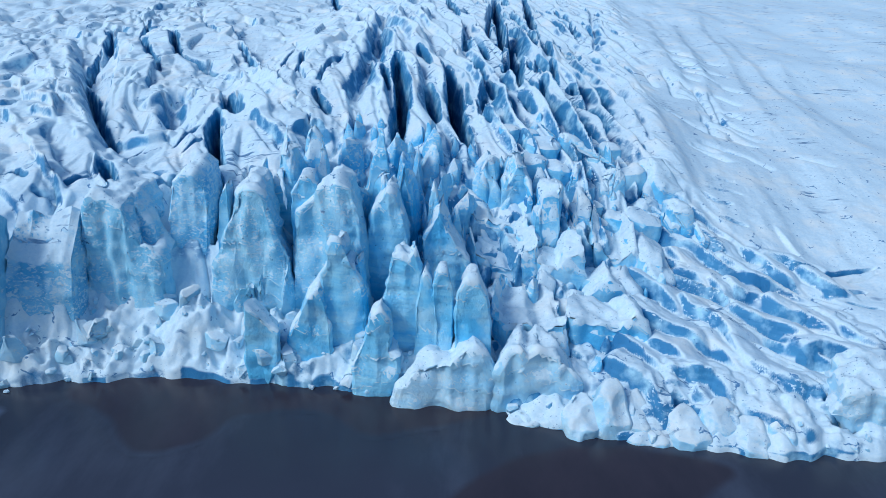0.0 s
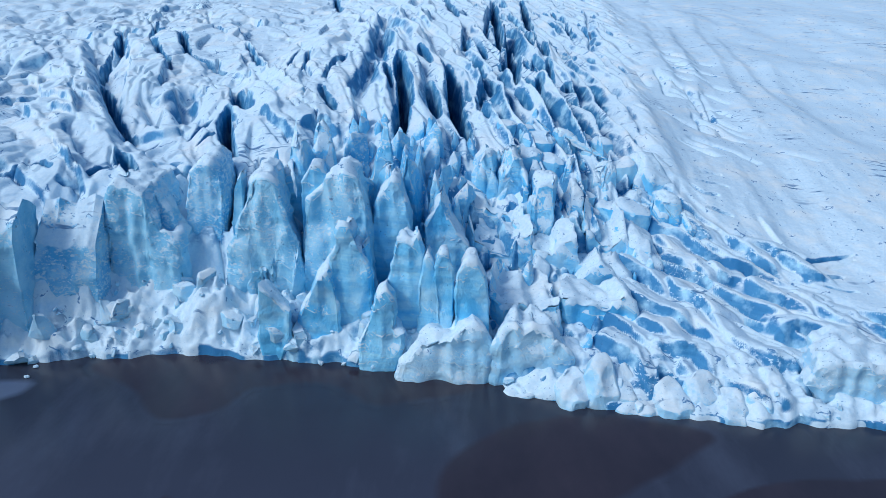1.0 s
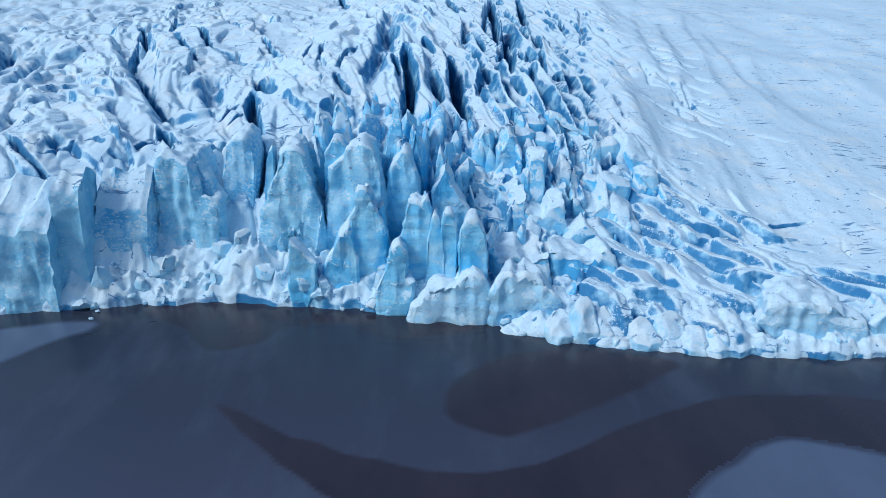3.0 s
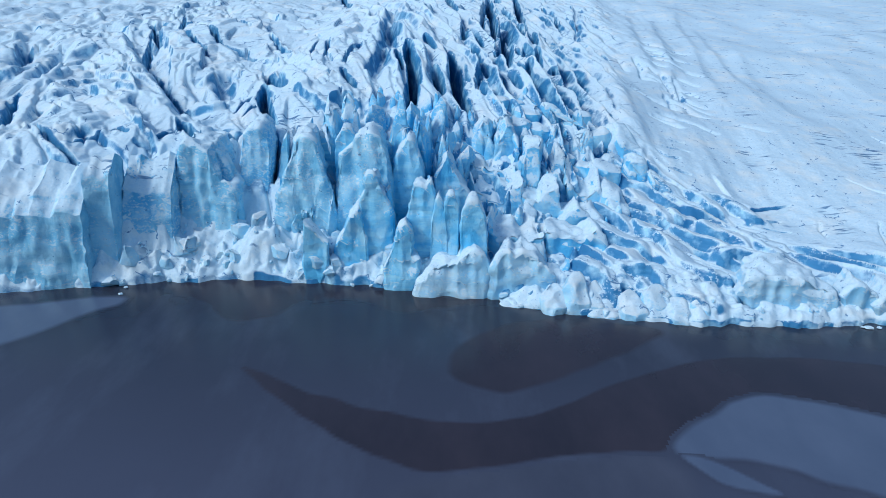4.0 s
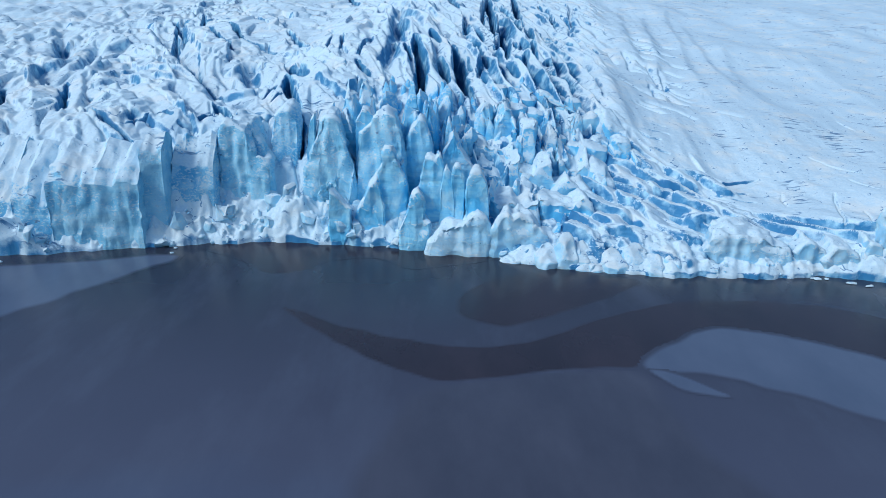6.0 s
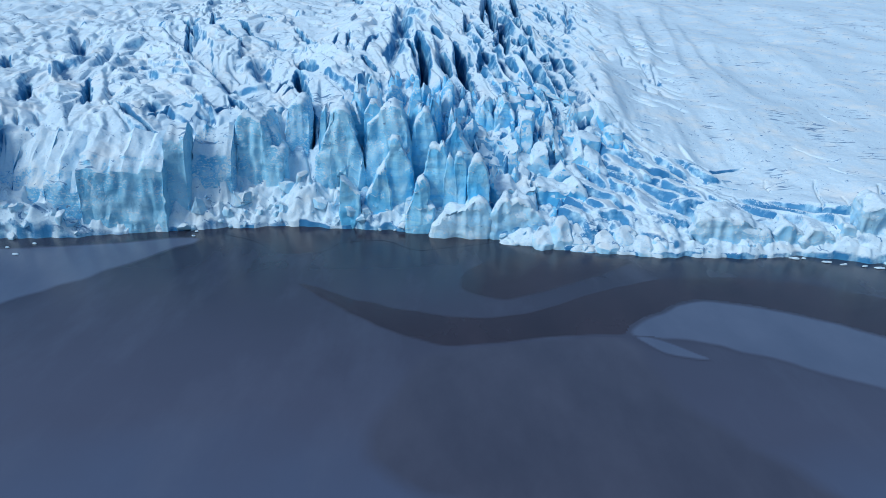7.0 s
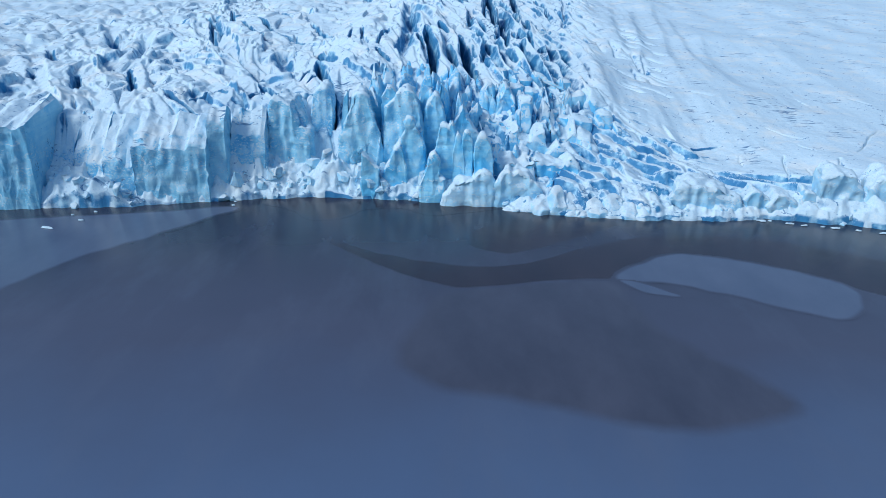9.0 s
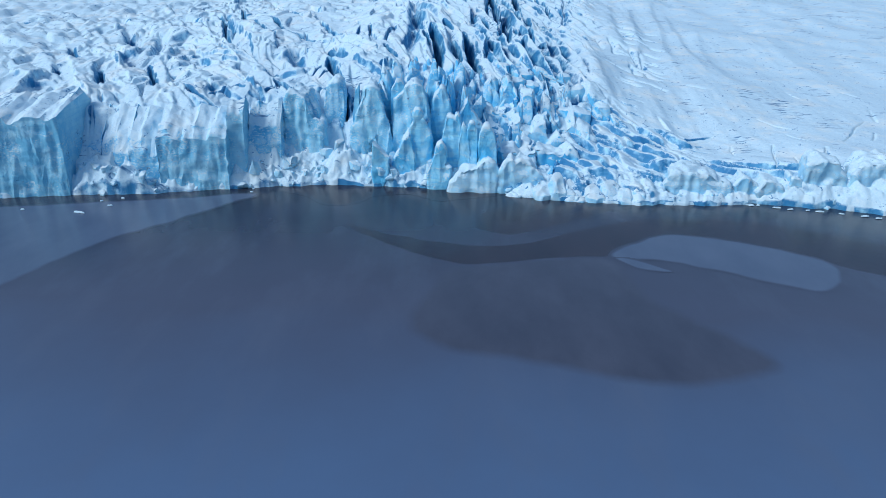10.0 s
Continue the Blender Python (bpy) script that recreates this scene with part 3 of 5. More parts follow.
def lines(x, y, z, flat_x, flat_y):
    """Cuts all crevasses, trenches and steps into the heights z."""
    def each(kind, reach):
        for one in kind:
            px, py = [p[0] for p in one[2]], [p[1] for p in one[2]]
            r = reach(one) + 0.25 * math.dist(one[2][0], one[2][-1])
            at = np.nonzero((x > min(px) - r) & (x < max(px) + r) & (y > min(py) - r) & (y < max(py) + r))[0]
            if at.size:
                yield one[0], one[1], at, *trace(flat_x[at], flat_y[at], one[2])
    for tall, back, at, k, d in each(SCARPS, lambda o: 3.2 * o[1]):
        end = smooth(-0.16, 0.14, k) * smooth(1.16, 0.86, k)
        t = smooth(-0.55, 0.25, d)
        z[at] += end * tall * 1.1 * (t * (0.60 + 0.12 * np.exp(-(d / 0.9) ** 2)) * np.exp(-np.maximum(d, 0) / back) - (1 - t) * 0.40 * np.exp(-np.maximum(-d, 0) / (back * 0.5)))
    for tall, wide, at, k, d in each(FOLDS, lambda o: 3 * o[1]):
        end = smooth(-0.25, 0.3, k) * smooth(1.25, 0.7, k)
        z[at] += tall * end * np.where(d > 0, np.exp(-(d / wide) ** 2), np.exp(-(d / (0.42 * wide)) ** 2))
    for tall, gentle, at, k, d in each(RIDGES, lambda o: 2.2 * o[0] + 3):
        ground = lie(x[at], y[at] - front(x[at]))
        end = smooth(-0.25, 0.08, k) * smooth(1.28, 0.86, k)
        wob = 0.5 * (wave(x[at], y[at], 2.4, 181, 2) - 0.5)
        crest = ground + tall * (0.62 * end - 0.75 * (1 - end)) + wob
        steep = 2.4 + 1.2 * wave(x[at], y[at], 6, 183, 2)
        roof = crest - np.where(d > 0, gentle * d + 0.05 * d * d, -d * steep) - 0.12 * np.exp(-(d / 0.3) ** 2)
        z[at] = np.maximum(z[at], roof)
    for wide, deep, at, k, d in each(TRENCHES, lambda o: 4 * o[0]):
        end = smooth(-0.12, 0.15, k) * smooth(1.12, 0.85, k)
        z[at] -= deep * end * np.exp(-(np.where(d > 0, d * 0.6, d * 1.3) / wide) ** 2)
    for wide, deep, at, k, d in each(CREVASSES, lambda o: 4 * o[0]):
        w = wide * (0.30 + 0.70 * np.sin(np.pi * np.clip(k, 0, 1)) ** 0.7)
        z[at] -= deep * np.exp(-np.abs(d / w) ** 3) * smooth(-0.06, 0.05, k) * smooth(1.06, 0.95, k)
    return z


def heights(x, s):
    y = front(x) + s
    wx, wy = x + 6 * (wave(x, y, 15, 3, 2) - 0.5), y + 6 * (wave(x, y, 15, 5, 2) - 0.5)
    lx, ly = x + 1.6 * (wave(x, y, 5, 7, 3) - 0.5), y + 1.6 * (wave(x, y, 5, 8, 3) - 0.5)
    base = lie(x, s)
    # how broken the ice is: the snow slope lies right of a line that runs up the glacier
    edge = np.interp(y, (66, 78, 92, 106, 122, 150, 250, 400), (115, 92, 62, 52, 44, 46, 66, 90)) + 8 * (wave(x, y, 20, 9) - 0.5)
    broken = smooth(2, -7, x - edge)
    back = smooth(330, 120, s)
    mid = smooth(-26, -14, x + 0.10 * (y - 90)) * broken
    left = (1 - smooth(-26, -14, x + 0.10 * (y - 90))) * broken
    rear = smooth(4, 18, s)
    calm = 0.30 + 0.70 * smooth(-2, -18, x - edge)
    # left: broad tilted plates of snow-covered ice that step down towards the right
    h, gap, ra, _, _ = plates(*turned(wx, wy, 34, 8.0, 19), 21, 2.4, 3.4, -1.2, 60)
    h2, gap2, rb, _, _ = plates(*turned(wx, wy, 26, 3.4, 7.5), 41, 1.0, 1.5, -0.5, 44)
    h3 = plates(*turned(wx, wy, -20, 1.5, 2.6), 47, 0.55, 0.6, 0, 60)[0]
    rough = smooth(0.42, 0.62, wave(x, y, 16, 49, 2))
    far_left = smooth(-62, -84, x + 0.12 * (y - 90))
    lefth = h * (0.5 + 0.25 * far_left) + h2 * (0.2 + 0.45 * rough + 0.4 * far_left) + h3 * (0.06 + 0.3 * rough + 0.3 * far_left)
    lefth -= far_left * 1.6 * slits(*turned(wx, wy, 24, 4.5, 8), 55, 0.5, 0.12, 0.33)
    # middle, lower down: a crowd of sharp fins
    h, gap, ra, du, _ = plates(*turned(wx, wy, 14, 4.6, 9), 61, 5.0, 4.5, -3.0, 36)
    h2, gap2, rb, du2, _ = plates(*turned(wx, wy, 4, 2.1, 4.2), 81, 2.6, 2.4, -1.6, 30)
    fins = h + h2 + 4.0 * np.minimum(gap, 0.5) - 2.2 - 2.5 * np.exp(-(gap / 0.08) ** 2)
    # middle, higher up: sharp-crested snow ramps that run up the glacier, steep and bare on their right-hand side
    u, v = turned(wx, wy, 12, 6.4, 26)
    saw = (u + 1.3 * wave(u * 10, v * 10, 12, 71, 3)) % 1.0
    ramp_ = np.where(saw < 0.70, saw / 0.70, (1 - saw) / 0.30)
    u2, v2 = turned(wx, wy, 17, 2.9, 11)
    saw2 = (u2 + 1.2 * wave(u2 * 10, v2 * 10, 12, 75, 3)) % 1.0
    ramp2 = np.where(saw2 < 0.68, saw2 / 0.68, (1 - saw2) / 0.32)
    gully = wave(x, y, 20, 77, 2)
    ramps = (ramp_ - 0.5) * 3.2 * (0.2 + 1.2 * gully) * (1 + 1.1 * smooth(2, 14, x)) + (ramp2 - 0.5) * 1.3 * (0.2 + wave(x, y, 13, 79, 2)) - 4.0 * smooth(-2, 8, x) * slits(*turned(wx, wy, 14, 4.2, 13), 91, 0.45, 0.14, 0.40)
    up = smooth(26, 48, s + 6 * (wave(x, y, 16, 97, 2) - 0.5))
    midh = (fins * 0.55 - 1.2) * (1 - up) + ramps * up
    # lower right: long snow ridges that run down towards the lake
    u, v = turned(wx, wy, 53, 4.6, 24)
    w = wave(u * 10, v * 10, 10, 101, 3)
    saw = (u + 1.5 * w) % 1.0
    crest = np.where(saw < 0.15, saw / 0.15, (1 - saw) / 0.85)
    low = smooth(24, 38, x) * smooth(70, 34, s)
    u2, v2 = turned(wx, wy, 46, 2.2, 9)
    saw2 = (u2 + 1.2 * wave(u2 * 10, v2 * 10, 10, 111, 2)) % 1.0
    crest2 = np.where(saw2 < 0.2, saw2 / 0.2, (1 - saw2) / 0.8)
    ridgeh = (crest - 0.5) * 3.3 * (0.35 + 0.8 * wave(x, y, 18, 107, 2)) + (crest2 - 0.5) * 1.2 * (0.2 + wave(x, y, 9, 108, 2)) - 0.5
    # folds of the snow slope run down the glacier and bend towards the lake
    turn, by = smooth(38, 62, s), 0.35 + 0.65 * smooth(34, 8, x - edge)
    folds = (wave(*turned(x, y, -6, 1, 6), 14, 125, 2) * turn + wave(*turned(x, y, 32, 1, 4), 13, 126, 2) * (1 - turn) - 0.5) * 4.4 * by
    folds += (wave(*turned(x, y, -4, 1, 5), 3.6, 127, 2) * turn + wave(*turned(x, y, 34, 1, 4), 3.4, 128, 2) * (1 - turn) - 0.5) * 0.6 * by
    soft = (wave(x, y, 46, 121, 3) - 0.5) * 7 * smooth(10, 60, s) + folds
    amp = rear * (0.45 + 0.55 * back) * calm
    z = base + amp * (left * (1 - low) * lefth + mid * (1 - low) * midh) + broken * low * (ridgeh - 0.6) * smooth(1, 6, s) + (1 - broken * calm) * soft * smooth(3, 10, s)
    z = lines(x, y, z, lx, ly)
    for x0, y0, r, tall in MOUNDS:
        z += tall * np.exp(-((x - x0) ** 2 + (y - y0) ** 2) / r ** 2)
    # apron of fallen ice along the waterline
    apron = smooth(14, 6, s) * smooth(0.3, 2.0, s)
    z += apron * (1 - 0.55 * smooth(8, 20, x)) * ((wave(x, y, 3.0, 151, 3, True) - 0.45) * 3.2 + (plates(x / 1.7, y / 1.7, 153, 1.3, 1.2, -0.4, 30)[0]) * 0.9 + (wave(x, y, 6, 155, 2) - 0.5) * 2)
    rubble = plates(*turned(wx, wy, 18, 1.1, 1.8), 191, 0.45, 0.6, -0.25, 60)[0]
    z += rubble * broken * (0.08 + 0.8 * smooth(0.48, 0.66, wave(x, y, 8, 193, 2))) * (1 - 0.5 * left) * smooth(6, 12, s) * smooth(170, 60, s) * (1 - 0.6 * low)
    z += (wave(x, y, 1.3, 161, 3) - 0.5) * 0.22 * smooth(150, 40, s)
    return np.where(s < 0.25 + 1.2 * wave(x, y, 5, 173, 3) ** 2, -1.5, np.maximum(z, 0.12 + 0.9 * wave(x, y, 2.2, 175, 3) ** 2))


def steps(*runs):
    """Values from run to run: (start, end, first step, last step)."""
    out = []
    for a, b, d0, d1 in runs:
        v = a
        while v < b:
            out.append(v)
            v += d0 + (d1 - d0) * (v - a) / (b - a)
    return np.array(out + [runs[-1][1]])


def sheet_mesh(name, xs, ss):
    gx, gs = np.meshgrid(xs, ss)
    fx, fs = gx.ravel(), gs.ravel()
    z = heights(fx, fs).reshape(gx.shape)
    for _ in range(2):
        z[2:-1, 1:-1] = 0.8 * z[2:-1, 1:-1] + 0.05 * (z[1:-2, 1:-1] + z[3:, 1:-1] + z[2:-1, :-2] + z[2:-1, 2:])
    soft = z.copy()
    for _ in range(2):
        soft[1:-1, 1:-1] = 0.4 * soft[1:-1, 1:-1] + 0.15 * (soft[:-2, 1:-1] + soft[2:, 1:-1] + soft[1:-1, :-2] + soft[1:-1, 2:])
    flat = 1 / np.sqrt(1 + np.gradient(soft, xs, axis=1) ** 2 + np.gradient(soft, ss, axis=0) ** 2)
    flat += 0.30 * smooth(15, 9, gs) * smooth(4, -8, gx) + 0.22 * smooth(14, 8, gs) * smooth(52, 64, gx) + 0.15 * smooth(-18, -30, gx)
    flat += 0.03 * smooth(22, 34, gx) + 0.10 * smooth(10, 18, gx) * smooth(14, 8, gs)
    flat -= 0.10 * smooth(-14, -6, gx) * smooth(40, 30, gx) * smooth(60, 40, gs)
    flat[:4] = 0.45 + 0.5 * smooth(0.50, 0.62, wave(fx, fs, 3.0, 171, 3)).reshape(gx.shape)[:4]
    z = z.ravel()
    co = np.stack((fx, front(fx) + fs, z), 1).astype(np.float32)
    nx, ns = len(xs), len(ss)
    i = (np.arange(ns - 1)[:, None] * nx + np.arange(nx - 1)).ravel()
    quads = np.stack((i, i + 1, i + nx + 1, i + nx), 1).astype(np.int32)
    me = bpy.data.meshes.new(name)
    me.vertices.add(len(co)), me.loops.add(quads.size), me.polygons.add(len(quads))
    me.vertices.foreach_set("co", co.ravel())
    me.loops.foreach_set("vertex_index", quads.ravel())
    me.polygons.foreach_set("loop_start", np.arange(0, quads.size, 4, dtype=np.int32))
    me.polygons.foreach_set("use_smooth", np.ones(len(quads), dtype=bool))
    me.update(calc_edges=True)
    me.attributes.new("flatness", "FLOAT", "POINT").data.foreach_set("value", flat.ravel().astype(np.float32))
    return me


XS = np.concatenate((-steps((112, 300, 0.3, 2.5), (300, 2500, 20, 400))[::-1], steps((-111.8, -70, 0.275, 0.275), (-70, 72, 0.23, 0.23), (72.2, 112, 0.275, 0.275), (112.2, 300, 0.35, 2.5), (300, 2500, 20, 400))))
SS = steps((0, 60, 0.18, 0.27), (60, 150, 0.3, 0.7), (150, 330, 0.8, 2.2), (330, 4500, 8, 300))
glacier = new("glacier", sheet_mesh("glacier", XS, SS))
glacier.data.materials.append(FIELD_ICE)
tagged(glacier, "crevassed blue glacier tongue under fresh white snow", "glacier", kind="structure")


# ---- the lake ----
def part(name, bm, mat, parent=None, label=""):
    me = bpy.data.meshes.new(name)
    bm.to_mesh(me)
    bm.free()
    ob = new(name, me)
    me.materials.append(mat)
    ob.parent = parent
    if label:
        ob["label"] = label
    return ob


bm = bmesh.new()
bmesh.ops.create_grid(bm, x_segments=40, y_segments=40, size=4000)
lake = part("water", bm, WATER)
tagged(lake, "still dark silty lake below the ice front", "lake", kind="structure")


def outline(points, turns=8):
    """A smooth closed line through the corners."""
    out, n = [], len(points)
    for k in range(n):
        a, b, c, d = (Vector((*points[(k + o) % n], 0)) for o in (-1, 0, 1, 2))
        for q in range(turns):
            t = q / turns
            p = 0.5 * (2 * b + (c - a) * t + (2 * a - 5 * b + 4 * c - d) * t * t + (3 * b - a - 3 * c + d) * t ** 3)
            out.append(p + Vector((noise.noise(p * 0.2), noise.noise(p * 0.2 + Vector((9, 9, 9))), 0)) * 0.7)
    return out


def ice_sheet(label, mat, level, soft, points):
    """A skin of ice on the water, thick inside and thinning out over its rim."""
    ring = [(p.x, p.y) for p in outline(points)]
    px, py = [p[0] for p in ring], [p[1] for p in ring]
    step = 0.45 if max(px) - min(px) < 60 else 0.6
    gx, gy = np.meshgrid(np.arange(min(px) - soft, max(px) + soft + step, step), np.arange(min(py) - soft, max(py) + soft + step, step))
    near, inside = np.full(gx.shape, 1e9), np.zeros(gx.shape, bool)
    for (ax, ay), (bx, by) in zip(ring, ring[1:] + ring[:1]):
        ux, uy = bx - ax, by - ay
        t = np.clip(((gx - ax) * ux + (gy - ay) * uy) / max(1e-9, ux * ux + uy * uy), 0, 1)
        near = np.minimum(near, np.hypot(gx - ax - t * ux, gy - ay - t * uy))
        if ay != by:
            inside ^= ((ay > gy) != (by > gy)) & (gx < ux * (gy - ay) / (by - ay) + ax)
    thick = smooth(-soft * 0.5, soft * 0.5, np.where(inside, near, -near))
    use = (thick[:-1, :-1] + thick[1:, :-1] + thick[:-1, 1:] + thick[1:, 1:]) > 0.04
    rows, cols = np.nonzero(use)
    n = gx.shape[1]
    i = rows * n + cols
    quads = np.stack((i, i + 1, i + n + 1, i + n), 1)
    keep, back = np.unique(quads, return_inverse=True)
    co = np.stack((gx.ravel()[keep], gy.ravel()[keep], np.full(keep.size, level)), 1)
    me = bpy.data.meshes.new("ice_sheet")
    me.from_pydata(co.tolist(), [], back.reshape(-1, 4).tolist())
    me.attributes.new("thickness", "FLOAT", "POINT").data.foreach_set("value", thick.ravel()[keep].astype(np.float32))
    me.materials.append(mat)
    ob = new("ice_sheet", me)
    return tagged(ob, label, "lake ice", "thin ice sheets on the lake")


# SHEETS BEGIN
ice_sheet("dark crescent lead of thin new ice on the lake", DARK_SHEET, 0.012, 0.9, [(-29.0, 49.1), (-16.8, 37.4), (-6.4, 30.6), (1.3, 29.7), (17.2, 33.6), (26.5, 34.8), (32.6, 41.5), (41.1, 46.3), (54.5, 43.2), (67.9, 34.0), (80.4, 26.8), (88.1, 39.7), (75.3, 49.3), (59.2, 55.6), (39.8, 55.4), (25.8, 49.5), (13.8, 42.1), (5.2, 38.4), (-6.4, 39.4), (-18.4, 43.7)])
ice_sheet("dark lobe of thin new ice between paler sheets", GREY_SHEET, 0.006, 4.5, [(-12.2, 6.4), (-8.3, 20.0), (-4.0, 27.6), (17.1, 32.8), (25.9, 32.1), (29.4, 16.0), (39.3, 3.0), (42.1, -5.0), (30.5, -9.7), (18.8, -8.7), (11.2, -6.0), (3.1, -3.7), (-4.5, -2.3), (-9.7, 1.5)])
ice_sheet("pale blue sheet of lake ice beside a dark lead", PALE_SHEET, 0.024, 1.4, [(27.2, 34.0), (33.9, 42.2), (42.2, 46.0), (54.4, 42.9), (65.6, 36.3), (69.6, 30.3), (63.6, 21.1), (57.0, 22.5), (43.9, 29.7), (37.1, 32.6)])
ice_sheet("narrow pale streak of frozen slush", PALE_SHEET, 0.03, 0.8, [(27.5, 33.5), (31.3, 31.8), (36.5, 27.6), (32.6, 28.2), (28.9, 30.6)])
ice_sheet("pale blue sheet of lake ice below the ice cliff", PALE_SHEET, 0.018, 2.2, [(-99.6, -2.1), (-85.4, 17.2), (-81.0, 27.8), (-75.3, 39.4), (-67.2, 48.8), (-59.1, 59.1), (-53.6, 68.3), (-72.6, 63.5), (-96.9, 58.2), (-119.8, 53.2), (-140.6, 47.5)])
ice_sheet("dark new ice close to the ice front", DARK_SHEET, 0.015, 1.8, [(0.0, 49.5), (2.9, 58.6), (15.3, 65.5), (32.6, 63.6), (25.8, 56.1), (14.6, 48.6), (6.3, 45.2)])
# open water, and the glacier's brownish reflection laid on as flat colour
ice_sheet("dark brown open lead with the ice front's reflection painted in", DARK_SHEET, 0.021, 1.8, [(-47.5, 72.6), (-35.9, 76.3), (-23.5, 74.4), (-10.3, 74.1), (-1.5, 72.0), (7.7, 72.0), (0.0, 68.8), (-8.0, 66.8), (-15.4, 70.4), (-24.8, 68.9), (-27.8, 64.0), (-34.0, 61.6), (-39.9, 67.3)])
# SHEETS END


# ---- seracs ----
def cut(bm, at, way):
    """Cuts away all that lies beyond the plane, and closes the cut."""
    geom = bm.verts[:] + bm.edges[:] + bm.faces[:]
    got = bmesh.ops.bisect_plane(bm, geom=geom, dist=1e-4, plane_co=at, plane_no=way, clear_outer=True)
    edges = [e for e in got["geom_cut"] if isinstance(e, bmesh.types.BMEdge)]
    if len(edges) > 2:
        bmesh.ops.contextual_create(bm, geom=edges)


def shard(bm, rnd, style, at, w, d, h, t, chips):
    """One broken piece of ice, its foot centred on at, cut from a box by planes. t: where its crest stands, -1 to 1."""
    one = bmesh.new()
    bmesh.ops.create_cube(one, size=1, matrix=Matrix.Translation((0, 0, h / 2)) @ Matrix.Diagonal((w, d, h, 1)))
    taper = {"spire": 0.16, "ridge": 0.14, "pillar": 0.05, "slab": 0.05, "block": 0.08, "dome": 0.12, "boulder": 0.2}[style]
    for side in (-1, 1):
        cut(one, (side * w * 0.5, 0, h * 0.15), (side, rnd.uniform(-0.35, 0.35), taper + rnd.uniform(-0.03, 0.08)))
        cut(one, (side * w * 0.42, -d * 0.42, h * 0.3), (side * rnd.uniform(0.5, 1.1), -rnd.uniform(0.6, 1), rnd.uniform(0.0, 0.15)))
    cut(one, (0, -d * 0.47, h * 0.3), (rnd.uniform(-0.3, 0.3), -1, rnd.uniform(0.02, 0.16)))
    apex = Vector((t * w * 0.5, rnd.uniform(-0.1, 0.2) * d, h))
    if style in ("spire", "ridge"):
        steep = min(2.6, 0.55 * h / w + 0.3)
        cut(one, apex, (steep * rnd.uniform(0.7, 1.2), rnd.uniform(-0.5, 0.3), 1))
        cut(one, apex, (-steep * rnd.uniform(0.7, 1.2), rnd.uniform(-0.4, 0.3), 1))
        cut(one, apex, (rnd.uniform(-0.4, 0.4), -rnd.uniform(0.3, 0.9) * (0.6 if style == "ridge" else 1.5), 1))
        cut(one, apex - Vector((0, 0, rnd.uniform(0.1, 0.5))), (rnd.uniform(-0.5, 0.5), rnd.uniform(-0.5, 0.2), 1))
    elif style in ("slab", "block"):
        cut(one, apex, (-0.35 * t + rnd.uniform(-0.15, 0.15), -rnd.uniform(0.15, 0.55) if style == "slab" else -rnd.uniform(0.6, 0.95), 1))
        cut(one, apex + Vector((w * 0.15, 0, -0.04 * h)), (rnd.uniform(0.5, 1.0), rnd.uniform(-0.4, 0.1), 1))
        cut(one, apex + Vector((-w * 0.15, 0, -0.04 * h)), (-rnd.uniform(0.4, 0.9), rnd.uniform(-0.3, 0.2), 1))
    else:
        for a in range(6):
            an = a * math.pi / 3 + rnd.uniform(-0.4, 0.4)
            cut(one, apex - Vector((0, 0, 0.03 * h)), (math.cos(an) * 0.55, math.sin(an) * 0.55, rnd.uniform(0.8, 1.1)))
            cut(one, (math.cos(an) * w * 0.44, math.sin(an) * d * 0.44, h * 0.75), (math.cos(an), math.sin(an), rnd.uniform(0.3, 0.9)))
    for k in range(chips):
        an, up = rnd.uniform(math.pi, 2 * math.pi), rnd.uniform(0.45, 0.95)
        cut(one, (math.cos(an) * w * 0.43, math.sin(an) * d * 0.43, h * up), (math.cos(an), math.sin(an), rnd.uniform(-0.1, 0.7)))
    bmesh.ops.bevel(one, geom=one.edges[:], offset=min(w, d) * (0.10 if style in ("dome", "boulder", "pillar") else 0.035), segments=2 if style in ("dome", "boulder") else 1, affect="EDGES", profile=0.6)
    me = bpy.data.meshes.new("shard")
    bmesh.ops.rotate(one, verts=one.verts, matrix=Euler((rnd.uniform(-0.05, 0.05), rnd.uniform(-0.07, 0.07), rnd.uniform(-0.25, 0.25))).to_matrix())
    bmesh.ops.translate(one, verts=one.verts, vec=at)
    one.to_mesh(me)
    one.free()
    bm.from_mesh(me)
    bpy.data.meshes.remove(me)


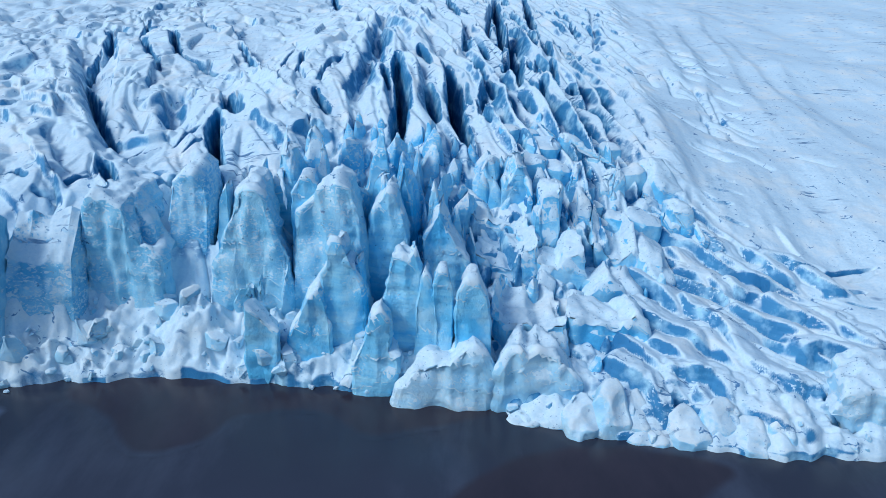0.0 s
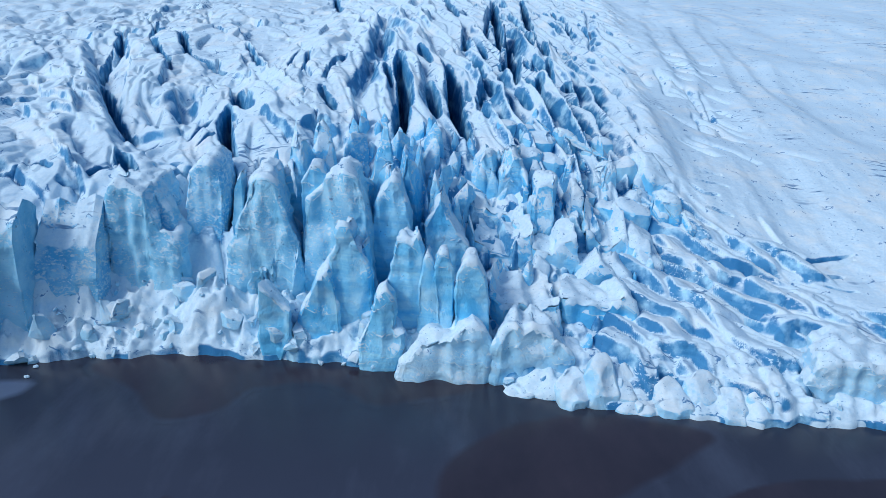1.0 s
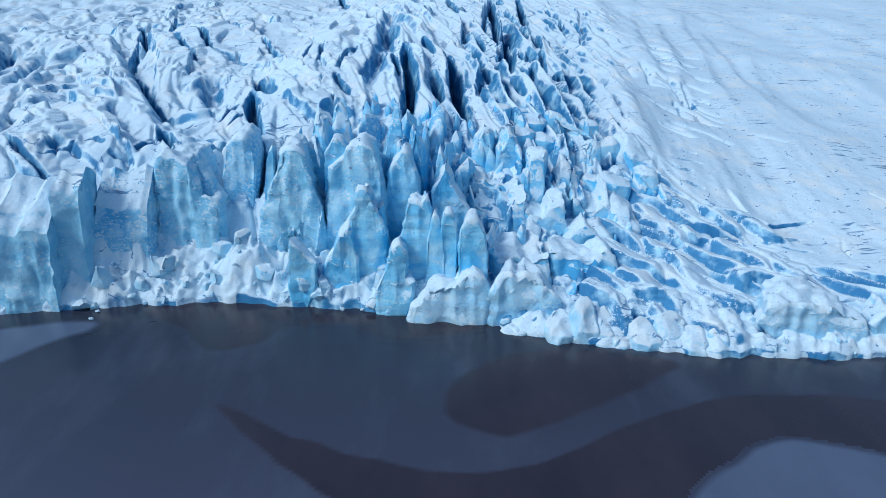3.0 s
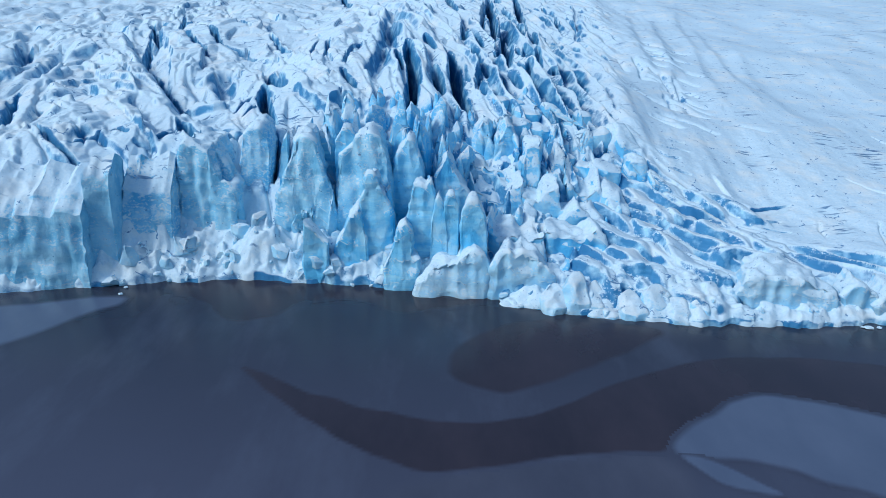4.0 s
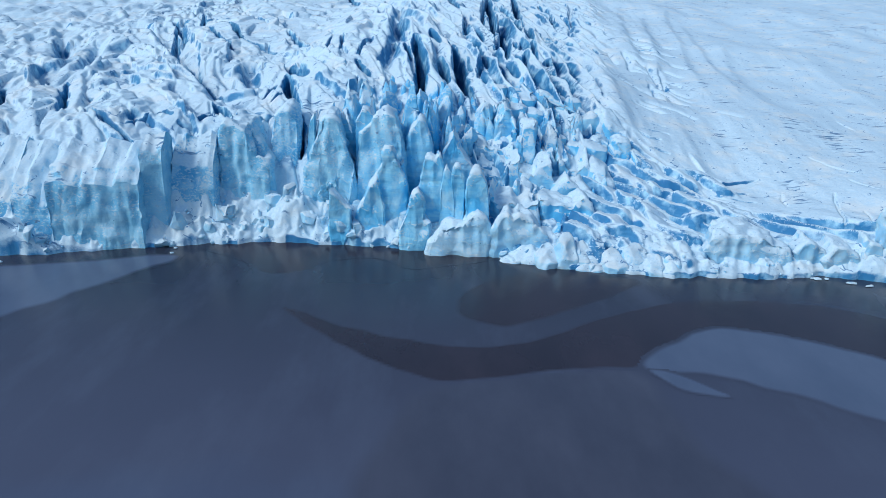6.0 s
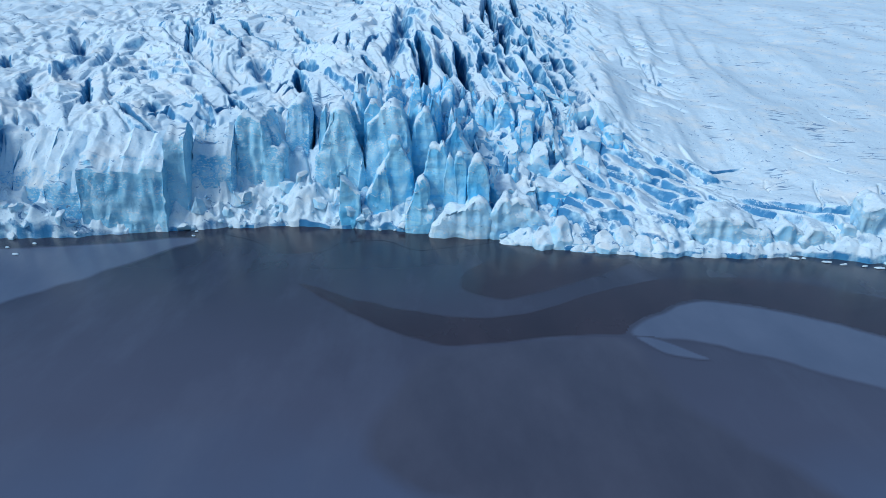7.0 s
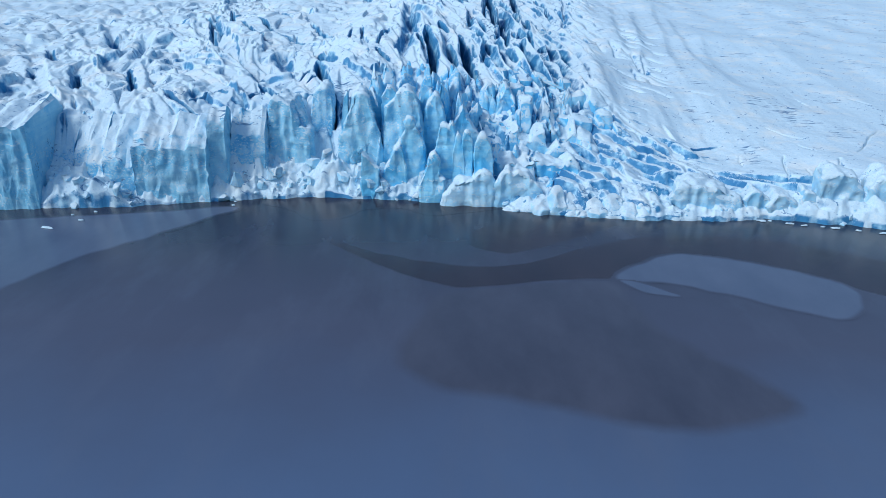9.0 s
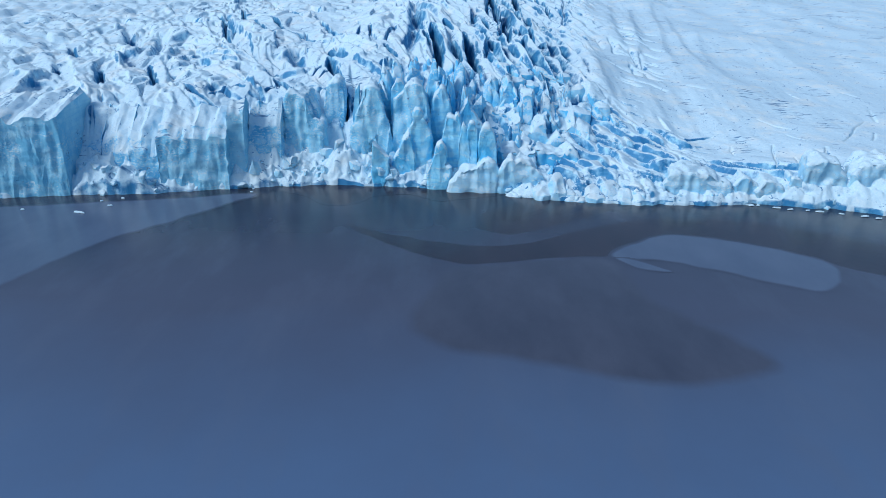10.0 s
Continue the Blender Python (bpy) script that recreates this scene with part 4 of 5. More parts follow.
def weather(bm, seed, grain, rough):
    """Cuts the faces small and roughens them."""
    for _ in range(6):
        bmesh.ops.triangulate(bm, faces=bm.faces[:])
        long = [e for e in bm.edges if e.calc_length() > grain]
        if not long or len(bm.verts) > 5000:
            break
        bmesh.ops.subdivide_edges(bm, edges=long, cuts=1)
    bmesh.ops.triangulate(bm, faces=bm.faces[:])
    bm.normal_update()
    off = Vector((seed * 7.31 % 50, seed * 3.7 % 40, seed * 1.9 % 30))
    shift = []
    for v in bm.verts:
        q = v.co
        flute = noise.noise(Vector((q.x * 0.55, q.y * 0.55, q.z * 0.12)) + off)
        notch = max(0.0, noise.noise(Vector((q.x * 0.4, q.y * 0.4, q.z * 0.06)) + off * 1.7) - 0.2)
        lump = noise.noise(q * 0.3 + off) * 0.8 + noise.noise(q * 0.95 + off) * 0.4 + noise.noise(q * 2.3 + off) * 0.15
        shelf = abs(noise.noise(Vector((q.x * 0.25 + q.z * 0.10, q.y * 0.25, q.z * 0.45)) + off * 0.6)) - 0.2
        crease = abs(noise.noise(Vector((q.x * 0.38, q.y * 0.38, q.z * 0.10)) + off * 2.1)) - 0.2
        shift.append(v.normal * rough * (flute * 0.3 + lump * 0.25 - notch * 1.3 - shelf * 0.8 - crease * 1.3))
    for v, m in zip(bm.verts, shift):
        v.co += m
    for f in bm.faces:
        f.smooth = True
    for e in bm.edges:
        if len(e.link_faces) == 2 and e.calc_face_angle(0) > 0.6:
            e.smooth = False


def snow_caps(bm, seed, thick, ob, hold=0.50):
    """The snow that lies on the flatter faces; its rim dips into the ice. Each patch is a part."""
    off = Vector((seed * 1.3 % 20, seed * 5.1 % 30, 4))
    bm.normal_update()
    todo = {f for f in bm.faces if f.normal.z > 0.12}
    while todo:
        patch, edge = [], [todo.pop()]
        while edge:
            f = edge.pop()
            patch.append(f)
            for e in f.edges:
                for o in e.link_faces:
                    if o in todo:
                        todo.discard(o)
                        edge.append(o)
        if len(patch) < 30:
            continue
        cap, at = bmesh.new(), {}
        top = -1.0
        for f in patch:
            for v in f.verts:
                if v not in at:
                    k = v.normal.z + noise.noise(v.co * 0.35 + off) * 0.12 + noise.noise(v.co * 1.1 + off) * 0.08 - hold
                    top = max(top, k)
                    at[v] = cap.verts.new(v.co + Vector((0, 0, max(-0.5, min(thick, k * thick * 2.2)))) + v.normal * 0.02)
            corners = [at[v] for v in f.verts]
            if not cap.faces.get(corners):
                cap.faces.new(corners).smooth = True
        if top < 0.1:
            cap.free()
        else:
            part("snow_cap", cap, SNOW, ob, "smooth wind-packed white snow")


PLACED = []
KINDS = {"slab": ("tall blue ice slab with a steep front and snow-dusted ledges", "ice cliff"),
         "dusted": ("tall ice slab dusted all over with wind-blown snow", "ice cliff"),
         "block": ("leaning ice block with a snow-covered top and blue front", "serac"),
         "dome": ("rounded ice block with a smooth snow cap", "serac"),
         "front": ("pale rounded ice block with a snowy top at the waterline", "ice block"),
         "boulder": ("large smooth rounded ice block stained pale brown at the lake", "ice boulder"),
         "pillar": ("slender free-standing ice pillar with a rounded head", "ice pillar"),
         "spire": ("sharp blue ice spire with snow on its flank", "serac"),
         "ridge": ("long sharp ice ridge under warm white snow", "ice ridge")}


def standing(style, bm, seed, thick):
    whole = bm.copy()
    ob = part("ice_pillar" if style == "pillar" else "serac", bm, CLIFF_ICE if style == "slab" else DUSTED_ICE if style == "dusted" else PALE_ICE if style in ("boulder", "front") else BLOCK_ICE)
    snow_caps(whole, seed, thick, ob, 0.66 if thick < 0.15 else 0.32 if style == "block" else 0.50)
    whole.free()
    return ob


def foot(x, y, w, d):
    """The lowest ice under a footprint."""
    px, py = np.meshgrid(np.linspace(x - w * 0.45, x + w * 0.45, 5), np.linspace(y - d * 0.5, y + d * 0.3, 4))
    px, py = px.ravel(), py.ravel()
    return float(heights(px, py - front(px)).min())


def plate(style, y, d, rise, lean, seed, points):
    """A slab of ice whose steep front has the given corners (x, z); it goes back d metres and rises on the way."""
    xs, zs = [p[0] for p in points], [p[1] for p in points]
    cx, lo, hi = (min(xs) + max(xs)) / 2, min(zs), max(zs)
    w, h = max(xs) - min(xs), hi - lo
    sink = min(lo - 0.8, foot(cx, y, w, d) - 0.5)
    ring = [(x - cx, (z if z > lo + 0.22 * h else z - (lo - sink))) for x, z in points]
    bm = bmesh.new()
    mid = (lo + hi) / 2
    rings = []
    for scale, push, up in ((0.88, -0.07 * min(w, 9), 0), (0.975, -0.03 * min(w, 9), 0), (1.0, 0.06 * d, 0), (0.90, 0.42 * d, 0.40 * rise), (0.66, d, 0.45 * rise)):
        rings.append([bm.verts.new((x * scale, push + max(0, z - lo) * lean, mid + (z - mid) * (1 + (scale - 1) * (0.5 if push < 0 else 0.2)) + up * max(0, z - lo) / h)) for x, z in ring])
    n = len(ring)
    for a, b in zip(rings, rings[1:]):
        for k in range(n):
            bm.faces.new((a[k], a[(k + 1) % n], b[(k + 1) % n], b[k]))
    bm.faces.new(rings[0][::-1])
    bm.faces.new(rings[-1])
    bmesh.ops.triangulate(bm, faces=bm.faces[:])
    bmesh.ops.recalc_face_normals(bm, faces=bm.faces[:])
    if style in ("slab", "dusted") and 6 < w < 20:
        rnd = random.Random(seed)
        for k in range(int(w / 2.6)):
            at, tall = rnd.uniform(-0.44, 0.44), rnd.uniform(0.45, 0.97)
            wide = rnd.uniform(1.3, 2.6)
            inside = [z for x, z in ring if abs(x - at * w) < 0.16 * w and z > mid]
            if inside:
                shard(bm, rnd, "spire", (at * w, (max(inside) - lo) * tall * lean * 0.5 - 0.13 * min(w, 9) + rnd.uniform(-0.5, 0.9), sink), wide, rnd.uniform(2.2, 3.4), (max(inside) - sink) * tall, rnd.uniform(-0.6, 0.6), 2)
    weather(bm, seed, 0.8 if w * h < 150 else 0.9, min(1.0, 0.4 + w / 20))
    ob = standing(style, bm, seed, 0.14 if style in ("slab", "dusted") else 0.22)
    ob.location = (cx, y, 0)
    PLACED.append((cx, y, w))
    label, cat = KINDS[style]
    return tagged(ob, label, cat, "seracs of the ice front")


def serac(style, x, y, z0, z1, w, d, tip, seed):
    z0 = min(z0, foot(x, y, w, d) - 0.4)
    rnd, h = random.Random(seed), z1 - z0
    t = max(-0.8, min(0.8, tip / (w / 2)))
    bm = bmesh.new()
    if style == "slab":
        shard(bm, rnd, style, (0, 0, 0), w * 0.92, d, h, t, 3)
        shard(bm, rnd, "spire", (t * w * 0.2 + w * 0.22, -d * 0.08, 0), w * 0.45, d * 0.8, h * rnd.uniform(0.80, 0.95), rnd.uniform(-0.5, 0.5), 2)
        shard(bm, rnd, "slab", (-w * 0.3, d * 0.05, 0), w * 0.38, d * 0.9, h * rnd.uniform(0.75, 0.97), rnd.uniform(-0.5, 0.5), 2)
    elif style == "spire":
        shard(bm, rnd, style, (t * w * 0.12, 0, 0), w * 0.85, d * 0.8, h, t, 2)
        shard(bm, rnd, style, (w * 0.30, d * 0.12, 0), w * 0.42, d * 0.7, h * rnd.uniform(0.55, 0.85), rnd.uniform(-0.4, 0.4), 1)
        shard(bm, rnd, style, (-w * 0.30, -d * 0.10, 0), w * 0.40, d * 0.6, h * rnd.uniform(0.5, 0.8), rnd.uniform(-0.4, 0.4), 1)
    elif style == "pillar":
        shard(bm, rnd, "spire", (w * 0.08, 0, 0), w * 0.95, d, h * 0.80, -0.2, 3)
        shard(bm, rnd, "pillar", (t * w * 0.5, 0, h * 0.5), w * 0.42, d * 0.45, h * 0.5, 0, 1)
        shard(bm, rnd, "pillar", (-w * 0.22, -d * 0.15, 0), w * 0.42, d * 0.6, h * 0.76, 0, 2)
        shard(bm, rnd, "spire", (w * 0.33, -d * 0.1, 0), w * 0.35, d * 0.7, h * 0.70, 0, 2)
    else:
        shard(bm, rnd, style, (0, 0, 0), w, d, h, t, 3)
        if style == "block":
            shard(bm, rnd, style, (rnd.choice((-1, 1)) * w * 0.3, -d * 0.18, 0), w * 0.5, d * 0.7, h * rnd.uniform(0.6, 0.8), 0, 2)
        if style == "dome":
            shard(bm, rnd, style, (rnd.choice((-1, 1)) * w * 0.28, -d * 0.2, 0), w * 0.55, d * 0.7, h * rnd.uniform(0.6, 0.85), 0, 1)
    weather(bm, seed, 0.85 if w * h < 220 else 1.0, min(0.66, 0.25 + w / 28))
    ob = standing(style, bm, seed, 0.2 if style in ("slab", "spire", "pillar") else 0.32)
    ob.location = (x, y, z0)
    PLACED.append((x, y, w))
    label, cat = KINDS[style]
    return tagged(ob, label, cat, "seracs of the ice front")


CLIFFS = []


def cliff(x0, y0, x1, y1, wall, deep, top, seed, lean=0.05, mat=None, label="steep blue ice wall under a broad snow-dusted shoulder"):
    """A length of the ice front: a wall from the first point to the second, and above it a shoulder that rises to the crest behind."""
    bm, w = bmesh.new(), math.dist((x0, y0), (x1, y1))
    n, rows = max(4, int(w / 0.9)), []
    off = Vector((seed * 3.1, seed * 1.7, seed))
    for k in range(n + 1):
        t = k / n
        px, py = (t - 0.5) * (x1 - x0), (t - 0.5) * (y1 - y0)
        def hum(scale, salt):
            return noise.noise(Vector((t * w / scale, salt, 0)) + off)
        wz, tz = wall + 2.2 * hum(4, 1) + 1.2 * hum(1.5, 2), top + 1.6 * hum(3.5, 3) + 0.9 * hum(1.6, 4)
        dent = 0.9 * hum(3, 5) + 0.4 * hum(1.2, 6)
        face = [(0.8 * hum(3, 5 + 0.8 * q) + 0.5 * hum(1.3, 9 + 1.1 * q) + lean * wz * q / 5, wz * q / 5) for q in range(1, 5)]
        rows.append([bm.verts.new((px, py + b, z)) for b, z in (
            (dent - 0.2, -1.5), *face, (dent * 0.5 + lean * wz, wz),
            (deep * 0.33 + 0.5 * hum(2, 7), wz + (tz - wz) * 0.42), (deep * 0.70, wz + (tz - wz) * (0.74 + 0.12 * hum(2.4, 8))), (deep + 0.8 * hum(2, 9), tz),
            (deep + 2.5, tz - 2.2), (deep + 3.0, -1.5))])
    m = len(rows[0])
    for a, b in zip(rows, rows[1:]):
        for q in range(m):
            bm.faces.new((a[q], b[q], b[(q + 1) % m], a[(q + 1) % m]))
    bm.faces.new(rows[0])
    bm.faces.new(rows[-1][::-1])
    bmesh.ops.triangulate(bm, faces=bm.faces[:])
    bmesh.ops.recalc_face_normals(bm, faces=bm.faces[:])
    weather(bm, seed, 0.75, 0.42)
    ob = part("ice_cliff", bm, mat or CLIFF_ICE)
    ob.location = ((x0 + x1) / 2, (y0 + y1) / 2, 0)
    PLACED.append((ob.location.x, ob.location.y + deep * 0.4, w * 0.7))
    CLIFFS.append((x0, y0, x1, y1))
    return tagged(ob, label, "ice cliff", "seracs of the ice front")


# SERACS BEGIN
cliff(-76.3, 68.6, -60.4, 71.4, 13.0, 9.5, 19.0, 20)
cliff(-83.6, 69.0, -76.6, 69.4, 10.0, 10.5, 18.6, 21, 0.08, DUSTED_ICE, "broken ice shoulder dusted with wind-blown snow")
cliff(-91.2, 70.5, -84.0, 70.0, 7.6, 10.5, 18.8, 22, 0.08, DUSTED_ICE, "broken ice shoulder dusted with wind-blown snow")
cliff(-96.2, 71.5, -91.6, 71.2, 7.0, 10.0, 18.4, 23, 0.08, DUSTED_ICE, "broken ice shoulder dusted with wind-blown snow")
cliff(-119.0, 60.4, -96.8, 64.6, 18.6, 15.0, 21.5, 24, 0.03, None, "sheer turquoise ice wall with a level snow-covered top")
cliff(-60.6, 73.6, -56.8, 74.6, 16.5, 5.0, 20.6, 25, 0.06, None, "narrow turquoise ice pillar leaning on the wall")
cliff(-56.8, 77.6, -49.0, 78.6, 9.5, 7.0, 19.5, 26, 0.12, DUSTED_ICE, "recessed ice slope dusted with wind-blown snow")
serac("dome", 6.6, 110.8, 15.4, 22.6, 4.0, 6.0, -0.2, 23)
serac("dome", 10.6, 110.1, 15.6, 23.5, 4.9, 7.0, 0.0, 24)
serac("spire", 16.9, 106.8, 8.6, 19.0, 4.3, 6.0, 0.3, 26)
serac("dome", 33.7, 113.1, 4.9, 15.1, 7.1, 7.0, 0.3, 29)
serac("dome", 36.4, 123.1, 10.8, 19.5, 7.5, 7.0, -1.0, 30)
serac("block", 12.4, 71.2, -2.8, 2.3, 8.5, 4.0, 1.2, 35)
serac("slab", -130.5, 66.2, -4.5, 20.0, 27.7, 14.0, 7.7, 48)
serac("spire", -11.9, 100.1, 20.5, 30.2, 6.1, 7.0, 0.0, 50)
serac("spire", -5.6, 107.1, 21.4, 30.0, 4.4, 7.0, 0.0, 51)
serac("spire", -5.6, 98.8, 18.0, 27.4, 5.3, 6.0, -0.9, 52)
serac("spire", -1.8, 99.8, 18.3, 27.0, 4.1, 6.0, 0.1, 53)
serac("spire", -12.4, 96.5, 18.4, 26.9, 3.7, 5.0, -0.4, 54)
serac("spire", -17.0, 98.8, 19.7, 28.2, 3.8, 6.0, 0.2, 55)
serac("dome", -21.0, 103.1, 21.9, 28.4, 5.1, 7.0, 0.6, 56)
serac("dome", -23.1, 97.1, 17.5, 27.0, 5.7, 7.0, -0.0, 57)
serac("spire", -28.4, 97.5, 18.3, 25.8, 2.8, 5.0, 0.3, 58)
serac("spire", -14.2, 92.8, 15.5, 25.2, 4.3, 6.0, -0.1, 59)
serac("spire", -7.7, 95.2, 17.7, 26.8, 2.6, 4.0, -0.2, 60)
serac("spire", -1.7, 97.1, 13.6, 23.6, 6.1, 7.0, -0.7, 61)
serac("spire", 1.7, 98.5, 13.4, 22.0, 3.0, 5.0, -0.2, 62)
serac("dome", -10.4, 93.8, 14.8, 24.7, 5.6, 6.0, -0.8, 82)
serac("spire", -0.9, 105.8, 20.0, 28.2, 3.5, 6.0, -0.1, 84)
serac("dome", 3.8, 96.2, 9.7, 17.5, 1.7, 4.0, -0.2, 85)
serac("block", 15.3, 102.8, 9.6, 20.0, 5.2, 6.0, 0.9, 86)
serac("block", 37.6, 120.4, 8.9, 18.8, 8.5, 8.0, -0.9, 87)
serac("dome", 39.3, 112.1, 7.9, 15.9, 5.6, 7.0, -0.5, 88)
serac("block", 31.4, 99.4, 3.4, 12.5, 6.0, 8.0, -1.0, 89)
serac("block", 26.7, 92.1, 2.1, 10.0, 5.7, 7.0, -0.8, 90)
plate("slab", 83, 10, 2, 0.12, 1, ((-48.7, 20.2), (-47.5, 22.0), (-45.8, 21.3), (-43.3, 20.7), (-42.5, 18.7), (-41.1, 15.4), (-39.5, 15.0), (-38.0, 13.5), (-37.9, 7.1), (-39.0, 1.7), (-44.3, -0.6), (-49.8, -0.2), (-49.9, 4.8), (-49.2, 14.2)))
plate("slab", 86.5, 7, 2, 0.14, 2, ((-46.2, 15.3), (-45.3, 20.9), (-43.0, 20.8), (-40.7, 17.2), (-39.0, 14.0), (-39.6, 8.7), (-46.9, 8.4)))
plate("dusted", 89, 9, 2, 0.14, 3, ((-39.8, 13.7), (-38.8, 22.1), (-37.2, 23.6), (-35.3, 23.7), (-34.1, 22.3), (-33.5, 19.1), (-34.6, 6.8), (-40.2, 6.1)))
plate("slab", 84, 8, 1, 0.11, 5, ((-32.2, 6.8), (-31.9, 12.0), (-30.6, 15.4), (-29.3, 19.1), (-28.4, 22.6), (-27.4, 23.8), (-25.4, 23.7), (-24.3, 22.8), (-23.6, 19.3), (-22.5, 15.7), (-21.3, 12.5), (-20.9, 7.3), (-24.9, 5.4), (-28.8, 6.3)))
plate("spire", 86, 4, 0, 0.05, 6, ((-30.4, 22.2), (-29.5, 23.6), (-29.4, 21.9), (-29.9, 13.7), (-30.8, 12.0), (-31.4, 16.2)))
plate("slab", 84.8, 9, 1, 0.13, 7, ((-20.5, 19.9), (-18.4, 22.1), (-16.9, 24.0), (-15.0, 24.4), (-13.2, 23.4), (-11.8, 19.5), (-10.8, 13.4), (-10.4, 7.4), (-14.9, 3.2), (-21.2, 4.2), (-21.4, 12.9)))
plate("spire", 88, 5, 0, 0.05, 8, ((-22.2, 16.6), (-21.3, 22.3), (-20.1, 24.4), (-18.6, 24.2), (-17.9, 22.9), (-19.1, 16.7)))
plate("pillar", 79.4, 5, -1, 0.03, 9, ((-15.3, 18.0), (-14.8, 19.3), (-13.5, 19.3), (-12.9, 18.1), (-13.2, 16.4), (-11.8, 15.8), (-10.8, 13.1), (-10.1, 8.6), (-10.3, 4.3), (-12.5, 0.7), (-14.2, -0.3), (-15.1, 5.0), (-15.9, 10.0), (-16.2, 14.1), (-15.6, 15.2), (-15.0, 16.2)))
plate("spire", 80.5, 4, 0, 0.05, 10, ((-12.5, 14.5), (-11.5, 15.7), (-10.4, 11.3), (-9.3, 4.6), (-10.8, 0.1), (-12.0, 4.5)))
plate("dome", 77.5, 6, 1, 0.1, 11, ((-20.4, 5.8), (-19.4, 8.0), (-17.4, 11.8), (-16.2, 13.0), (-15.4, 11.4), (-14.6, 7.8), (-14.3, 2.7), (-18.2, 2.1), (-20.4, 3.1)))
plate("spire", 88, 7, 0, 0.05, 12, ((-11.9, 15.3), (-11.1, 17.9), (-10.2, 20.8), (-8.4, 23.1), (-7.3, 22.5), (-6.1, 19.3), (-5.1, 15.6), (-5.2, 12.2), (-8.0, 8.5), (-11.2, 8.8)))
plate("spire", 78.5, 5, 0, 0.06, 13, ((-8.6, 9.2), (-7.7, 14.1), (-7.0, 17.6), (-6.1, 17.7), (-4.9, 17.2), (-4.0, 18.4), (-3.2, 15.9), (-2.2, 12.7), (-1.8, 6.1), (-2.2, 2.7), (-6.3, 2.0), (-7.8, 5.9)))
plate("spire", 77.2, 4, 0, 0.06, 14, ((-3.8, 11.3), (-3.1, 14.9), (-2.7, 16.0), (-1.9, 15.0), (-0.9, 10.3), (-0.7, 3.4), (-4.0, 3.2)))
plate("spire", 76.6, 4, 0, 0.06, 15, ((-1.7, 15.3), (-1.1, 16.5), (-0.0, 16.5), (0.7, 14.6), (1.0, 12.3), (1.1, 3.9), (-0.7, 3.8), (-1.4, 10.6)))
plate("spire", 76, 5, 0, 0.08, 16, ((1.1, 11.0), (1.3, 14.2), (2.1, 15.7), (2.8, 16.0), (3.8, 15.8), (5.1, 13.6), (6.0, 9.6), (6.4, 6.4), (4.8, 4.4), (1.5, 4.3)))
plate("spire", 90, 7, 0, 0.05, 17, ((-3.7, 9.5), (-3.6, 15.7), (-2.3, 18.3), (-1.4, 19.8), (-0.3, 17.6), (1.4, 14.6), (3.1, 12.5), (3.4, 9.0), (-0.0, 7.9)))
plate("spire", 74.5, 4.5, 0, 0.08, 18, ((-11.7, 3.9), (-10.8, 6.5), (-9.9, 8.5), (-9.1, 11.2), (-8.0, 12.0), (-6.7, 10.3), (-6.4, 8.3), (-6.7, 6.2), (-5.6, 5.5), (-5.3, 3.8), (-6.3, 1.6), (-7.4, -0.6), (-9.6, -0.5), (-11.2, 0.5)))
plate("spire", 76, 3, 0, 0.04, 19, ((-25.8, 6.5), (-25.2, 11.0), (-23.5, 9.9), (-21.2, 7.5), (-21.3, 3.3), (-23.2, -1.1), (-24.4, -1.2), (-25.3, 1.4)))
plate("slab", 59.5, 14, 2, 0.05, 28, ((-144.3, 18.3), (-128.7, 19.8), (-115.0, 19.2), (-116.5, 7.7), (-119.0, -1.2), (-135.4, -2.6), (-152.1, -4.8)))
serac("dome", 20.7, 122.8, 15.8, 23.9, 5.2, 6.0, -0.9, 64)
serac("dome", 22.8, 100.5, 5.7, 13.1, 2.3, 5.0, -0.4, 201)
serac("block", 32.0, 97.1, 3.0, 10.6, 6.3, 7.0, -0.9, 202)
serac("dome", 38.6, 103.1, 3.2, 10.1, 7.3, 7.0, -1.0, 203)
serac("dome", 18.8, 89.5, 3.5, 8.4, 3.8, 5.0, -0.3, 205)
serac("dome", 21.0, 112.5, 13.9, 21.0, 2.4, 5.0, -0.4, 209)
serac("dome", 27.6, 114.8, 12.4, 19.9, 5.0, 6.0, -0.0, 210)
serac("block", 21.1, 105.8, 9.5, 17.8, 3.6, 6.0, -0.4, 211)
serac("block", 28.3, 104.5, 5.3, 12.7, 3.6, 5.0, -0.4, 212)
serac("dome", 42.0, 108.8, 6.2, 12.7, 3.4, 6.0, -0.8, 213)
serac("block", 14.3, 91.5, 4.3, 9.9, 3.3, 5.0, -0.6, 214)
serac("spire", 28.6, 119.8, 16.0, 23.5, 3.9, 6.0, -0.9, 215)
serac("spire", 14.7, 111.5, 13.9, 20.3, 3.7, 5.0, -0.2, 216)
plate("block", 80, 9, 2.5, 0.05, 31, ((6.0, 10.3), (7.6, 8.1), (10.6, 8.4), (12.5, 7.2), (14.7, 8.2), (16.1, 8.2), (16.9, 3.1), (12.6, 2.2), (8.0, 2.9), (6.5, 5.2)))
plate("block", 81, 6, 1, 0.08, 32, ((15.8, 8.9), (18.9, 8.1), (23.5, 7.6), (25.4, 9.4), (27.1, 8.4), (28.1, 3.9), (24.1, 2.6), (19.5, 3.2), (17.0, 5.1)))
plate("block", 95, 8, 4, 0.05, 33, ((3.8, 11.1), (6.6, 9.9), (9.7, 9.1), (10.7, 11.7), (13.3, 12.8), (14.2, 7.0), (9.5, 5.6), (4.9, 7.1)))
